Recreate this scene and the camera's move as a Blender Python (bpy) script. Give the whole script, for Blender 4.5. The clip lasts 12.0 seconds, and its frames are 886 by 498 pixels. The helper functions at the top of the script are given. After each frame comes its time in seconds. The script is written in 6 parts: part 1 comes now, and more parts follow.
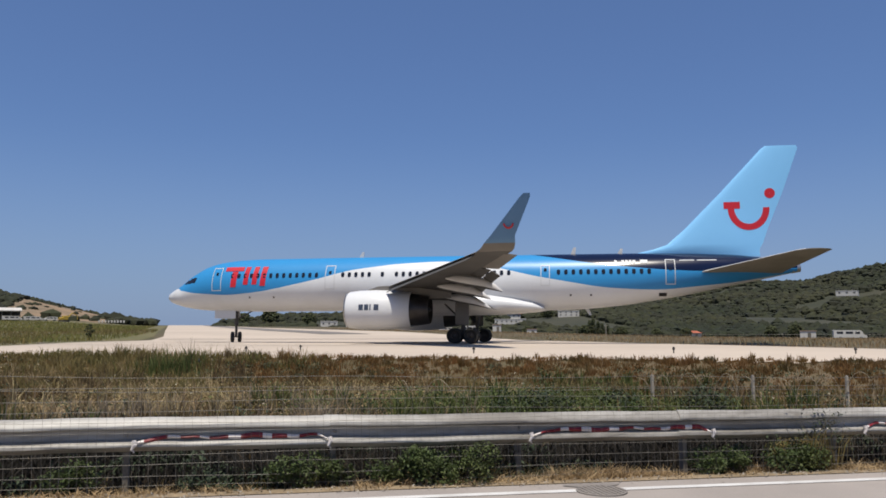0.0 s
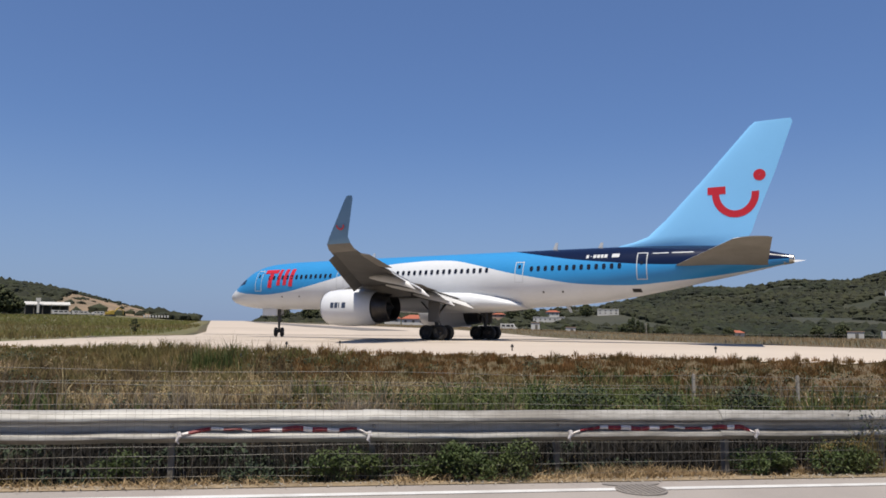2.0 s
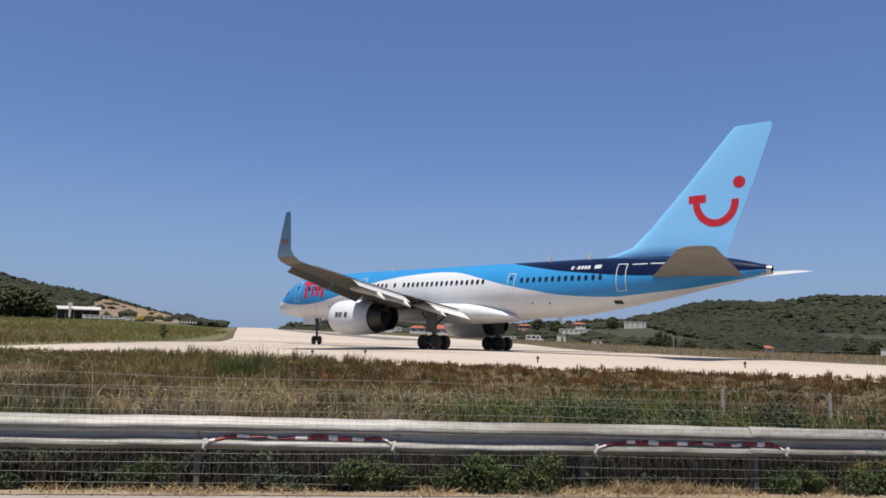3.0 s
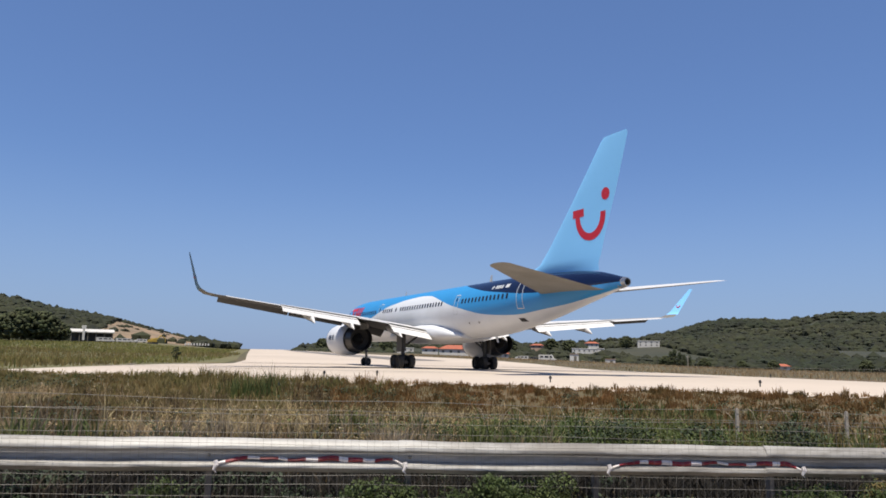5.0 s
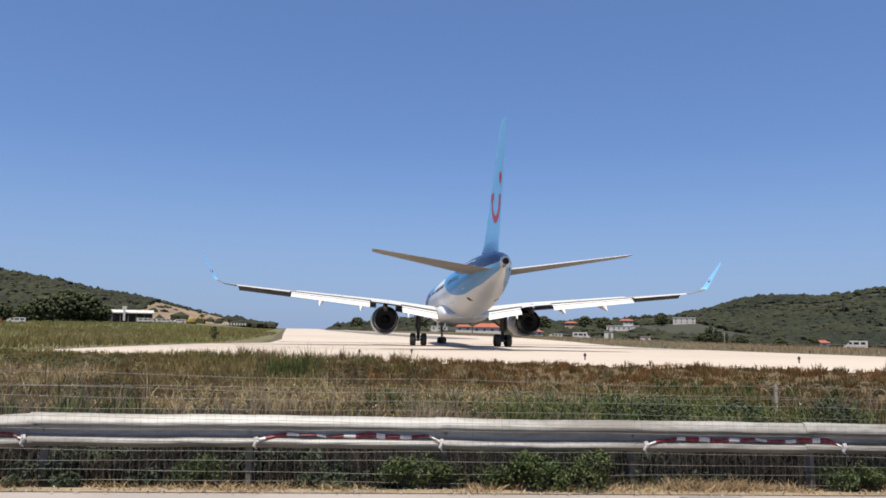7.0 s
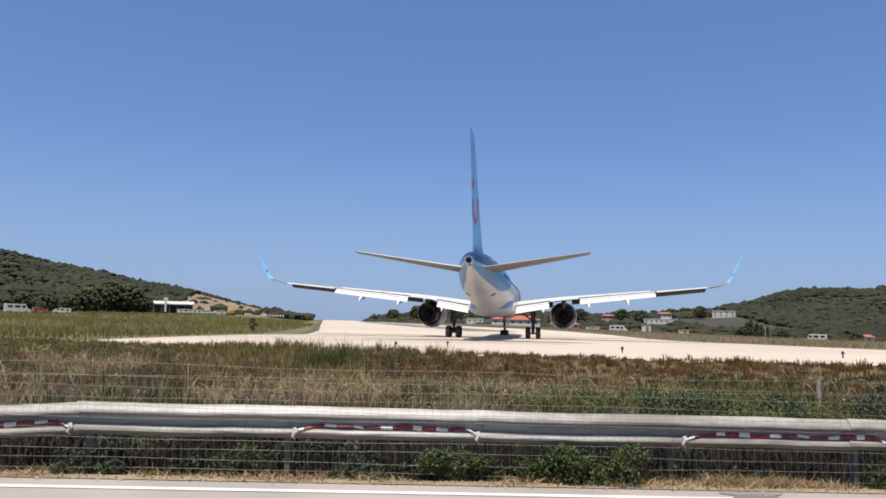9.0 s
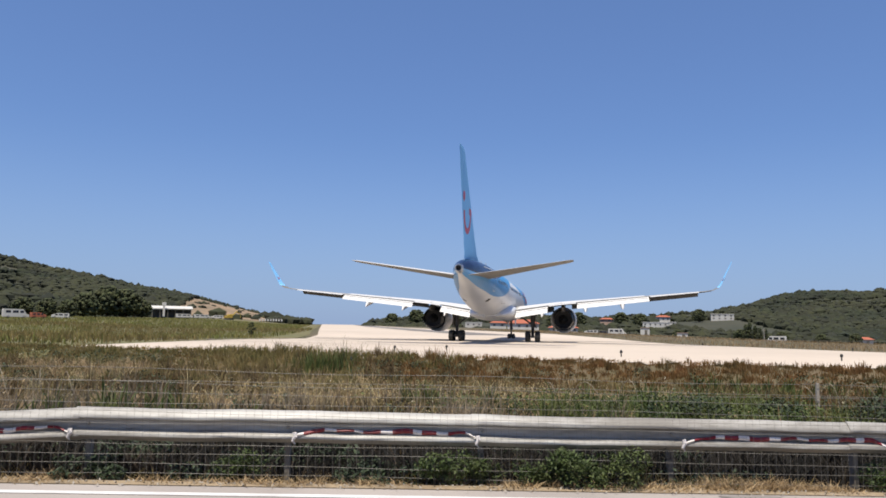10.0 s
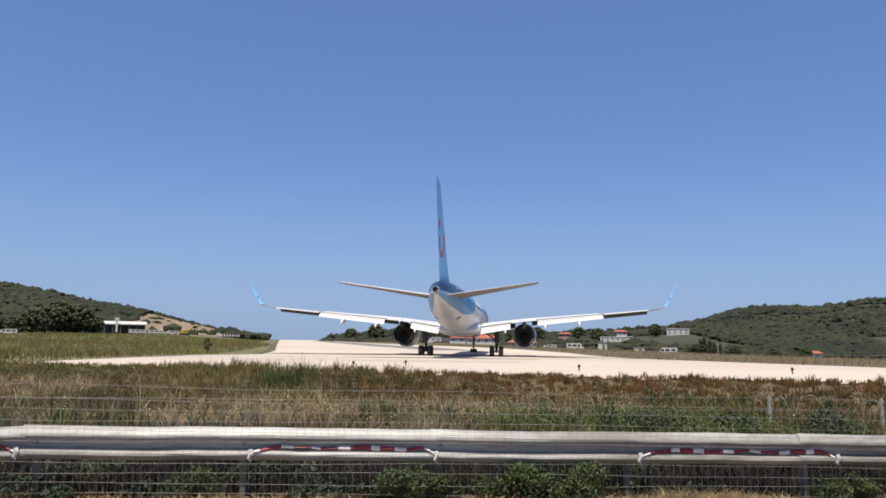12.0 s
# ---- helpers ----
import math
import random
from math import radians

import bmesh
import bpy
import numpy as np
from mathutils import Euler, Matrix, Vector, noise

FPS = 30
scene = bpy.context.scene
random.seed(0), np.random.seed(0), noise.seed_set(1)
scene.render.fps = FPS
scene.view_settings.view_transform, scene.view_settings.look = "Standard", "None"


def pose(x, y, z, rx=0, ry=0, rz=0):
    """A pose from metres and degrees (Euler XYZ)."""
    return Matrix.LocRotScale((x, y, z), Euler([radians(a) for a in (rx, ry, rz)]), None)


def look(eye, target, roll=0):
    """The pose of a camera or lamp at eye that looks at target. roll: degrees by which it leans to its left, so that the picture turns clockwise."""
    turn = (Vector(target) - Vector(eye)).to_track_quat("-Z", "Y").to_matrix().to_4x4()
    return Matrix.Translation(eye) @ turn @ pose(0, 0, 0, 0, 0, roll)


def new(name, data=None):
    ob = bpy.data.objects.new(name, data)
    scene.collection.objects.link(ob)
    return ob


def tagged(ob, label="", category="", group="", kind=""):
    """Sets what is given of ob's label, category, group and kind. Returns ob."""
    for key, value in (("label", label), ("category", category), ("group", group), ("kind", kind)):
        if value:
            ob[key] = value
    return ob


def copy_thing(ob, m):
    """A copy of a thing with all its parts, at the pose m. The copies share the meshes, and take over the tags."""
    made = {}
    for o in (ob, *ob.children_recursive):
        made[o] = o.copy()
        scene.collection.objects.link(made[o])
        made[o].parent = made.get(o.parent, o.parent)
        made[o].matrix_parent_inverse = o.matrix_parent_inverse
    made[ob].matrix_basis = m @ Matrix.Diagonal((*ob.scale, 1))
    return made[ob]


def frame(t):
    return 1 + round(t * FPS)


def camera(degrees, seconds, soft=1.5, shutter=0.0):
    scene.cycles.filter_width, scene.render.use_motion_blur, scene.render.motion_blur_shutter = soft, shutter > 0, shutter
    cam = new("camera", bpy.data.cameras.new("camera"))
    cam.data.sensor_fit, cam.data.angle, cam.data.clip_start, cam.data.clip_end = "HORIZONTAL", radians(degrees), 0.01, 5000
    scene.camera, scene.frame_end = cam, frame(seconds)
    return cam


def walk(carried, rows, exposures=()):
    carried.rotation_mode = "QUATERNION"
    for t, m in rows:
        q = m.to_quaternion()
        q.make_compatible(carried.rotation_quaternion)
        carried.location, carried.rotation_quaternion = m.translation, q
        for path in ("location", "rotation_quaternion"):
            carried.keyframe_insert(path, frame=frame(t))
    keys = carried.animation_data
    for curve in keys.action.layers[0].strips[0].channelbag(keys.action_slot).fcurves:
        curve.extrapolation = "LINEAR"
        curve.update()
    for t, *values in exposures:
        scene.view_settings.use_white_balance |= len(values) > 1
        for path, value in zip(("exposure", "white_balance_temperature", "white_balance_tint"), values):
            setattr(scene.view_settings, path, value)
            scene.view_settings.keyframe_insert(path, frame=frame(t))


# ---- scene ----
cam = camera(59.39, 12.0, soft=1.7)
# seconds, x, y, z, pitch, lean, yaw
PATH = [
    (0.0, 0.012, 0.023, 0.715, 6.170, 0.071, -13.704),
    (0.5, 0.021, -0.002, 0.723, 5.837, 0.345, -11.706),
    (1.0, 0.017, -0.017, 0.718, 5.596, 0.441, -11.320),
    (1.5, 0.010, -0.017, 0.700, 4.856, 0.540, -9.974),
    (2.0, 0.001, 0.006, 0.705, 5.961, 0.572, -10.854),
    (2.5, -0.009, 0.019, 0.712, 7.466, 0.782, -11.357),
    (3.0, -0.008, 0.017, 0.711, 6.672, 1.492, -8.900),
    (3.2, -0.002, 0.020, 0.713, 7.647, 1.077, -9.417),
    (4.8, 0.011, 0.011, 0.706, 7.207, 0.830, -8.820),
    (5.0, 0.014, 0.011, 0.706, 8.129, 1.117, -8.006),
    (5.5, 0.012, 0.008, 0.702, 6.734, 0.247, -7.278),
    (6.0, 0.011, 0.004, 0.701, 6.458, 0.186, -6.291),
    (6.5, 0.009, 0.006, 0.702, 6.707, 0.441, -6.103),
    (7.0, -0.001, 0.004, 0.702, 6.513, 0.795, -5.605),
    (9.0, -0.008, -0.001, 0.708, 5.903, 1.079, -2.963),
    (9.5, -0.015, -0.006, 0.710, 6.117, 1.014, -2.810),
    (10.0, -0.018, -0.014, 0.711, 6.189, 0.904, -3.070),
    (10.5, -0.016, -0.016, 0.711, 6.202, 0.824, -3.178),
    (11.0, -0.010, -0.021, 0.710, 6.262, 1.033, -3.540),
    (11.5, -0.009, -0.015, 0.711, 6.483, 0.308, -4.223),
    (12.0, -0.012, -0.020, 0.708, 7.329, 0.725, -6.048),
]
EXPOSURES = [(0.0, 0.15), (1.5, 0.23), (2.5, 0.26), (3.2, 0.31), (5.0, 0.45), (6.5, 0.53), (12.0, 0.53)]
walk(cam, [(t, pose(x, y, z, 90 + p, 0, yaw) @ pose(0, 0, 0, 0, 0, lean)) for t, x, y, z, p, lean, yaw in PATH],
     exposures=EXPOSURES)

# ---- light ----
SUN_EL, SUN_AZ = 71.0, 198.0      # degrees; azimuth clockwise from +y
world = bpy.data.worlds.new("sky")
scene.world = world
world.use_nodes = True
wn = world.node_tree
sky = wn.nodes.new("ShaderNodeTexSky")
sky.sky_type = 'NISHITA'
sky.sun_disc = False
sky.sun_elevation, sky.sun_rotation = radians(SUN_EL), radians(SUN_AZ)
sky.air_density, sky.dust_density, sky.ozone_density = 1.0, 0.9, 2.2
tint = wn.nodes.new("ShaderNodeMix")
tint.data_type, tint.blend_type = 'RGBA', 'MULTIPLY'
tint.inputs[0].default_value, tint.inputs[7].default_value = 1.0, (0.80, 0.975, 1.30, 1)
wn.links.new(sky.outputs[0], tint.inputs[6])
haze = wn.nodes.new("ShaderNodeMix")
haze.data_type = 'RGBA'
haze.inputs[0].default_value, haze.inputs[7].default_value = 0.26, (1.62, 2.70, 5.4, 1)
wn.links.new(tint.outputs[2], haze.inputs[6])
# pale haze towards the horizon
where, parts = wn.nodes.new("ShaderNodeTexCoord"), wn.nodes.new("ShaderNodeSeparateXYZ")
fall, low_haze = wn.nodes.new("ShaderNodeMapRange"), wn.nodes.new("ShaderNodeMix")
fall.interpolation_type = 'SMOOTHSTEP'
fall.inputs[1].default_value, fall.inputs[2].default_value = -0.02, 0.26
fall.inputs[3].default_value, fall.inputs[4].default_value = 0.68, 0.0
low_haze.data_type = 'RGBA'
low_haze.inputs[7].default_value = (3.05, 4.15, 6.6, 1)
wn.links.new(where.outputs["Generated"], parts.inputs[0])
wn.links.new(parts.outputs[2], fall.inputs[0])
wn.links.new(fall.outputs[0], low_haze.inputs[0])
wn.links.new(haze.outputs[2], low_haze.inputs[6])
wn.links.new(low_haze.outputs[2], wn.nodes["Background"].inputs[0])
wn.nodes["Background"].inputs[1].default_value = 0.072
sun = new("sun", bpy.data.lights.new("sun", 'SUN'))
sun.data.energy, sun.data.angle, sun.data.color = 5.0, radians(0.5), (1.0, 0.92, 0.79)
az, el = radians(SUN_AZ), radians(SUN_EL)
to_sun = Vector((math.sin(az) * math.cos(el), math.cos(az) * math.cos(el), math.sin(el)))
sun.matrix_world = look(to_sun * 200, (0, 0, 0))


# ---- materials ----
def mat(name, color, rough=0.6, metal=0.0, second=None, scale=3.0, fine=40.0, amount=0.5, bump=0.0,
        coat=0.0, island=0.0, spread=0.0, coords="Object", detail=6.0, stretch=(1, 1, 1), thin=0.0, gloss=0.5):
    """A surface of two colours mixed by coarse and fine noise, with relief, and a tint for each island or object."""
    m = bpy.data.materials.new(name)
    m.use_nodes = True
    t = m.node_tree
    b = t.nodes["Principled BSDF"]
    b.inputs["Roughness"].default_value, b.inputs["Metallic"].default_value = rough, metal
    b.inputs["Coat Weight"].default_value, b.inputs["Specular IOR Level"].default_value = coat, gloss
    second = second or tuple(c * 0.8 for c in color)
    tc = t.nodes.new("ShaderNodeTexCoord")
    mp = t.nodes.new("ShaderNodeMapping")
    mp.inputs["Scale"].default_value = stretch
    t.links.new(tc.outputs[coords], mp.inputs[0])
    n1, n2 = t.nodes.new("ShaderNodeTexNoise"), t.nodes.new("ShaderNodeTexNoise")
    for n, s in ((n1, scale), (n2, fine)):
        n.inputs["Scale"].default_value, n.inputs["Detail"].default_value = s, detail
        t.links.new(mp.outputs[0], n.inputs["Vector"])
    add = t.nodes.new("ShaderNodeMath")
    add.operation = 'MULTIPLY_ADD'
    t.links.new(n2.outputs[0], add.inputs[0])
    add.inputs[1].default_value = 0.5
    t.links.new(n1.outputs[0], add.inputs[2])
    rng = t.nodes.new("ShaderNodeMapRange")
    rng.inputs[1].default_value, rng.inputs[2].default_value = 0.55, 0.95
    rng.inputs[3].default_value, rng.inputs[4].default_value = 0.0, amount
    t.links.new(add.outputs[0], rng.inputs[0])
    mix = t.nodes.new("ShaderNodeMix")
    mix.data_type = 'RGBA'
    mix.inputs[6].default_value, mix.inputs[7].default_value = (*color, 1), (*second, 1)
    t.links.new(rng.outputs[0], mix.inputs[0])
    out = mix.outputs[2]
    if island or spread:
        if island:
            g = t.nodes.new("ShaderNodeNewGeometry")
            src, k = g.outputs["Random Per Island"], island
        else:
            g = t.nodes.new("ShaderNodeObjectInfo")
            src, k = g.outputs["Random"], spread
        r2 = t.nodes.new("ShaderNodeMapRange")
        r2.inputs[3].default_value, r2.inputs[4].default_value = 1 - k, 1 + k
        t.links.new(src, r2.inputs[0])
        hs = t.nodes.new("ShaderNodeHueSaturation")
        t.links.new(r2.outputs[0], hs.inputs["Value"])
        t.links.new(out, hs.inputs["Color"])
        out = hs.outputs[0]
    t.links.new(out, b.inputs["Base Color"])
    if bump:
        bp = t.nodes.new("ShaderNodeBump")
        bp.inputs["Strength"].default_value, bp.inputs["Distance"].default_value = bump, 0.05
        t.links.new(add.outputs[0], bp.inputs["Height"])
        t.links.new(bp.outputs[0], b.inputs["Normal"])
    if thin:      # light passes through leaves and stalks
        tr, mx = t.nodes.new("ShaderNodeBsdfTranslucent"), t.nodes.new("ShaderNodeMixShader")
        mx.inputs[0].default_value = thin
        t.links.new(out, tr.inputs[0])
        t.links.new(b.outputs[0], mx.inputs[1])
        t.links.new(tr.outputs[0], mx.inputs[2])
        t.links.new(mx.outputs[0], t.nodes["Material Output"].inputs[0])
    return m


M = {}
M["white_paint"] = mat("white_paint", (0.5834, 0.5984, 0.6193), 0.38, 0, (0.4976, 0.506, 0.51), 0.6, 9, 0.5, gloss=0.35)
M["blue_paint"] = mat("blue_paint", (0.0296, 0.2232, 0.4856), 0.36, 0, (0.0264, 0.1968, 0.4464), 0.5, 8, 0.5, gloss=0.28)
M["pale_blue_paint"] = mat("pale_blue_paint", (0.2074, 0.4894, 0.798), 0.55, 0, (0.1915, 0.4575, 0.7554), 0.5, 8, 0.5, gloss=0.15)
# the winglet's blue with the shade of its outer side mixed in
M["winglet_shade_blue"] = mat("winglet_shade_blue", (0.10, 0.21, 0.36), 0.45, 0, (0.085, 0.18, 0.31), 0.5, 8, 0.5, gloss=0.3)
M["navy_paint"] = mat("navy_paint", (0.003, 0.0069, 0.0288), 0.2, 0, (0.0046, 0.0092, 0.0326), 0.5, 8, 0.5, gloss=0.4)
M["red_paint"] = mat("red_paint", (0.4761, 0.0132, 0.0255), 0.4, 0, (0.433, 0.0141, 0.022), 2, 20, 0.5)
# wing grey with the shade of the underside put into the colour
M["wing_shade_grey"] = mat("wing_shade_grey", (0.0704, 0.0688, 0.0664), 0.8, 0.0, (0.048, 0.0464, 0.044), 0.7, 9, 0.7)
M["tail_grey"] = mat("tail_grey", (0.2296, 0.2206, 0.2016), 0.8, 0.0, (0.1568, 0.1478, 0.131), 0.7, 9, 0.7, gloss=0.2)
M["belly_grey"] = mat("belly_grey", (0.16, 0.1504, 0.1376), 0.75, 0.0, (0.112, 0.104, 0.092), 0.9, 9, 0.7)
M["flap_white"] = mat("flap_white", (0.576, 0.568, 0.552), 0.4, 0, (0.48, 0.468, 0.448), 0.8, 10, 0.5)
M["bare_metal"] = mat("bare_metal", (0.4064, 0.4, 0.3936), 0.3, 0.9, (0.328, 0.3152, 0.3016), 2, 20, 0.6)
M["hot_metal"] = mat("hot_metal", (0.0656, 0.0592, 0.056), 0.45, 0.7, (0.0328, 0.0296, 0.0264), 2, 20, 0.7)
M["dark_void"] = mat("dark_void", (0.0096, 0.0096, 0.0104), 0.7, 0, (0.016, 0.016, 0.016), 4, 30, 0.5)
M["gear_metal"] = mat("gear_metal", (0.056, 0.0544, 0.0528), 0.5, 0.3, (0.0328, 0.0304, 0.0272), 4, 30, 0.7)
M["tyre_rubber"] = mat("tyre_rubber", (0.0144, 0.0144, 0.0144), 0.85, 0, (0.024, 0.0224, 0.0208), 5, 60, 0.7)
M["cabin_glass"] = mat("cabin_glass", (0.0096, 0.0112, 0.016), 0.12, 0, (0.016, 0.016, 0.024), 3, 20, 0.5)
M["line_white"] = mat("line_white", (0.472, 0.4856, 0.4984), 0.5, 0, (0.3936, 0.4064, 0.42), 3, 30, 0.5)
M["letter_grey"] = mat("letter_grey", (0.0328, 0.0456, 0.0784), 0.5)
M["galvanised"] = mat("galvanised", (0.3582, 0.3486, 0.3262), 0.5, 0.0, (0.1023, 0.0896, 0.0735), 1.4, 16, 0.8, bump=0.12, stretch=(0.35, 1, 1.6))
M["wire"] = mat("wire", (0.1728, 0.1642, 0.1498), 0.6, 0.2, (0.0749, 0.0662, 0.0547), 5, 60, 0.8)
M["post_grey"] = mat("post_grey", (0.144, 0.1296, 0.108), 0.8, 0.0, (0.066, 0.0576, 0.0456), 5, 60, 0.8)
M["concrete_post"] = mat("concrete_post", (0.3, 0.27, 0.228), 0.9, 0, (0.204, 0.18, 0.15), 6, 60, 0.8, bump=0.3)
M["asphalt"] = mat("asphalt", (0.3, 0.268, 0.244), 0.9, 0, (0.228, 0.204, 0.188), 0.7, 55, 0.9, bump=0.25)
M["road_paint"] = mat("road_paint", (0.592, 0.592, 0.584), 0.6, 0, (0.416, 0.4, 0.384), 3, 60, 0.8)
M["iron"] = mat("iron", (0.208, 0.188, 0.168), 0.75, 0.1, (0.16, 0.144, 0.132), 6, 50, 0.8, bump=0.3)
M["patch"] = mat("patch", (0.16, 0.1456, 0.136), 0.9, 0, (0.2, 0.18, 0.164), 4, 60, 0.8, bump=0.25)
M["concrete"] = mat("concrete", (0.448, 0.38, 0.312), 0.9, 0, (0.368, 0.312, 0.256), 0.06, 1.2, 0.9)
M["runway_dark"] = mat("runway_dark", (0.1312, 0.1216, 0.1112), 0.9, 0, (0.1704, 0.1512, 0.1376), 0.1, 2, 0.9)
M["rubber_mark"] = mat("rubber_mark", (0.1048, 0.0888, 0.0784), 0.9, 0, (0.1968, 0.1704, 0.144), 0.3, 3, 0.9)
M["soil"] = mat("soil", (0.096, 0.0672, 0.0352), 0.95, 0, (0.0544, 0.0544, 0.0192), 0.08, 1.6, 1.0, bump=0.4)
M["field"] = mat("field", (0.080, 0.085, 0.026), 0.95, 0, (0.13, 0.105, 0.046), 0.05, 0.9, 1.0)
M["dry_straw"] = mat("dry_straw", (0.40, 0.295, 0.165), 0.85, 0, (0.25, 0.17, 0.085), 0.9, 6, 0.9, island=0.3, thin=0.3)
M["brown_weed"] = mat("brown_weed", (0.255, 0.128, 0.044), 0.85, 0, (0.092, 0.070, 0.021), 1.3, 3, 1.0, island=0.2, thin=0.45)
M["olive_weed"] = mat("olive_weed", (0.135, 0.115, 0.032), 0.85, 0, (0.27, 0.195, 0.080), 1.1, 3, 1.0, island=0.2, thin=0.45)
M["green_weed"] = mat("green_weed", (0.0384, 0.064, 0.0096), 0.75, 0, (0.0944, 0.1024, 0.024), 1.3, 4, 1.0, island=0.3, thin=0.3)
M["bush_leaf"] = mat("bush_leaf", (0.030, 0.056, 0.010), 0.75, 0, (0.066, 0.080, 0.020), 1.3, 4, 1.0, island=0.4, thin=0.2)
# dark shrub green, lowered further for the shade beneath the rail
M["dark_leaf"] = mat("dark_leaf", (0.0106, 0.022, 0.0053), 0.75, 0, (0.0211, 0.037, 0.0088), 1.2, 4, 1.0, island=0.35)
M["yellow_weed"] = mat("yellow_weed", (0.34, 0.265, 0.125), 0.85, 0, (0.16, 0.125, 0.055), 1.2, 4, 1.0, island=0.25, thin=0.3)
M["moss_weed"] = mat("moss_weed", (0.15, 0.135, 0.042), 0.85, 0, (0.26, 0.20, 0.08), 1.1, 4, 1.0, island=0.3, thin=0.4)
M["umber_weed"] = mat("umber_weed", (0.165, 0.105, 0.046), 0.9, 0, (0.075, 0.055, 0.024), 1.1, 4, 1.0, island=0.3, thin=0.3)
M["grey_straw"] = mat("grey_straw", (0.25, 0.20, 0.14), 0.9, 0, (0.11, 0.085, 0.055), 1.1, 6, 1.0, island=0.4, thin=0.2)
M["pale_straw"] = mat("pale_straw", (0.46, 0.38, 0.21), 0.85, 0, (0.27, 0.21, 0.105), 0.9, 6, 0.9, island=0.3, thin=0.3)
M["twig"] = mat("twig", (0.0672, 0.0456, 0.0264), 0.9, 0, (0.0288, 0.0202, 0.0125), 1.2, 4, 1.0, island=0.4)
M["field_blade"] = mat("field_blade", (0.132, 0.155, 0.0321), 0.85, 0, (0.2295, 0.1836, 0.0632), 0.25, 1.5, 1.0, island=0.25, thin=0.35)
# brown twigs taken down to near black, standing for deep shade
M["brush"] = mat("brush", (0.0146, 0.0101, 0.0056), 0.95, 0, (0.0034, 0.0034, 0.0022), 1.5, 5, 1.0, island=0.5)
M["coil_wire"] = mat("coil_wire", (0.285, 0.2359, 0.1671), 0.7, 0.1, (0.186, 0.149, 0.1051), 4, 30, 0.8)
M["straw_soil"] = mat("straw_soil", (0.272, 0.208, 0.132), 0.95, 0, (0.152, 0.112, 0.064), 1.2, 18, 1.0, bump=0.4)
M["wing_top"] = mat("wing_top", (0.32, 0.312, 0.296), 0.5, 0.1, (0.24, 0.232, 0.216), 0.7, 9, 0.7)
M["tape_red"] = mat("tape_red", (0.19, 0.005, 0.014), 0.5, 0, (0.13, 0.008, 0.014), 6, 30, 0.7)
M["pale_flower"] = mat("pale_flower", (0.4064, 0.3808, 0.2952), 0.8, 0, (0.328, 0.2752, 0.164), 2, 10, 0.9, island=0.2)
M["forest"] = mat("forest", (0.0082, 0.0129, 0.0035), 0.95, 0, (0.0226, 0.0234, 0.0074), 0.012, 0.3, 1.0, island=0.4)
M["crown_leaf"] = mat("crown_leaf", (0.020, 0.030, 0.009), 0.95, 0, (0.048, 0.050, 0.017), 0.3, 2.0, 1.0, island=0.4)
M["hill_soil"] = mat("hill_soil", (0.0176, 0.0224, 0.0104), 0.95, 0, (0.04, 0.0376, 0.0192), 0.02, 0.12, 0.9)
M["quarry"] = mat("quarry", (0.248, 0.168, 0.1), 0.95, 0, (0.112, 0.088, 0.052), 0.035, 0.16, 1.0)
M["wall_white"] = mat("wall_white", (0.4856, 0.472, 0.4464), 0.8, 0, (0.4064, 0.3872, 0.3544), 0.3, 3, 0.8)
M["wall_pink"] = mat("wall_pink", (0.3808, 0.2624, 0.2032), 0.8, 0, (0.328, 0.2232, 0.1704), 0.3, 3, 0.8)
M["roof_tile"] = mat("roof_tile", (0.344, 0.098, 0.049), 0.85, 0, (0.271, 0.082, 0.045), 0.6, 5, 0.9)
M["shade_dark"] = mat("shade_dark", (0.0328, 0.0328, 0.036), 0.6, 0, (0.0528, 0.0488, 0.0456), 0.6, 5, 0.8)
M["bark"] = mat("bark", (0.0784, 0.056, 0.0392), 0.9, 0, (0.0456, 0.0328, 0.0232), 3, 20, 0.9)
M["yellow_paint"] = mat("yellow_paint", (0.3936, 0.2624, 0.0328), 0.5, 0, (0.2952, 0.1968, 0.0328), 2, 12, 0.7)
M["tape_white"] = mat("tape_white", (0.590, 0.558, 0.541), 0.5, 0, (0.492, 0.443, 0.426), 6, 30, 0.6)


# ---- mesh helpers ----
def finish(name, bm, materials, angle=40):
    me = bpy.data.meshes.new(name)
    for f in bm.faces:
        f.smooth = True
    bm.to_mesh(me)
    bm.free()
    for m in (materials if isinstance(materials, (list, tuple)) else [materials]):
        me.materials.append(m)
    me.set_sharp_from_angle(angle=radians(angle))
    return me


def part(name, bm, material, parent=None, label="", angle=40):
    ob = new(name, finish(name, bm, material, angle))
    ob.parent = parent
    return tagged(ob, label)


def thing(name, label, category, m=None, group="", kind=""):
    ob = new(name)
    if m is not None:
        ob.matrix_basis = m
    return tagged(ob, label, category, group, kind)


def box(bm, c, s, m=None, bevel=0.0, mi=0):
    """A box with its centre c and sizes s, its edges broken by bevel."""
    r = bmesh.ops.create_cube(bm, size=1, matrix=(m or Matrix()) @ Matrix.Translation(c) @ Matrix.Diagonal((*s, 1)))
    fs = {f for v in r["verts"] for f in v.link_faces}
    if bevel:
        es = {e for v in r["verts"] for e in v.link_edges}
        out = bmesh.ops.bevel(bm, geom=list(es), offset=bevel, segments=1, affect='EDGES')
        fs = set(out["faces"]) | {f for f in fs if f.is_valid}
    for f in fs:
        f.material_index = mi
    return bm


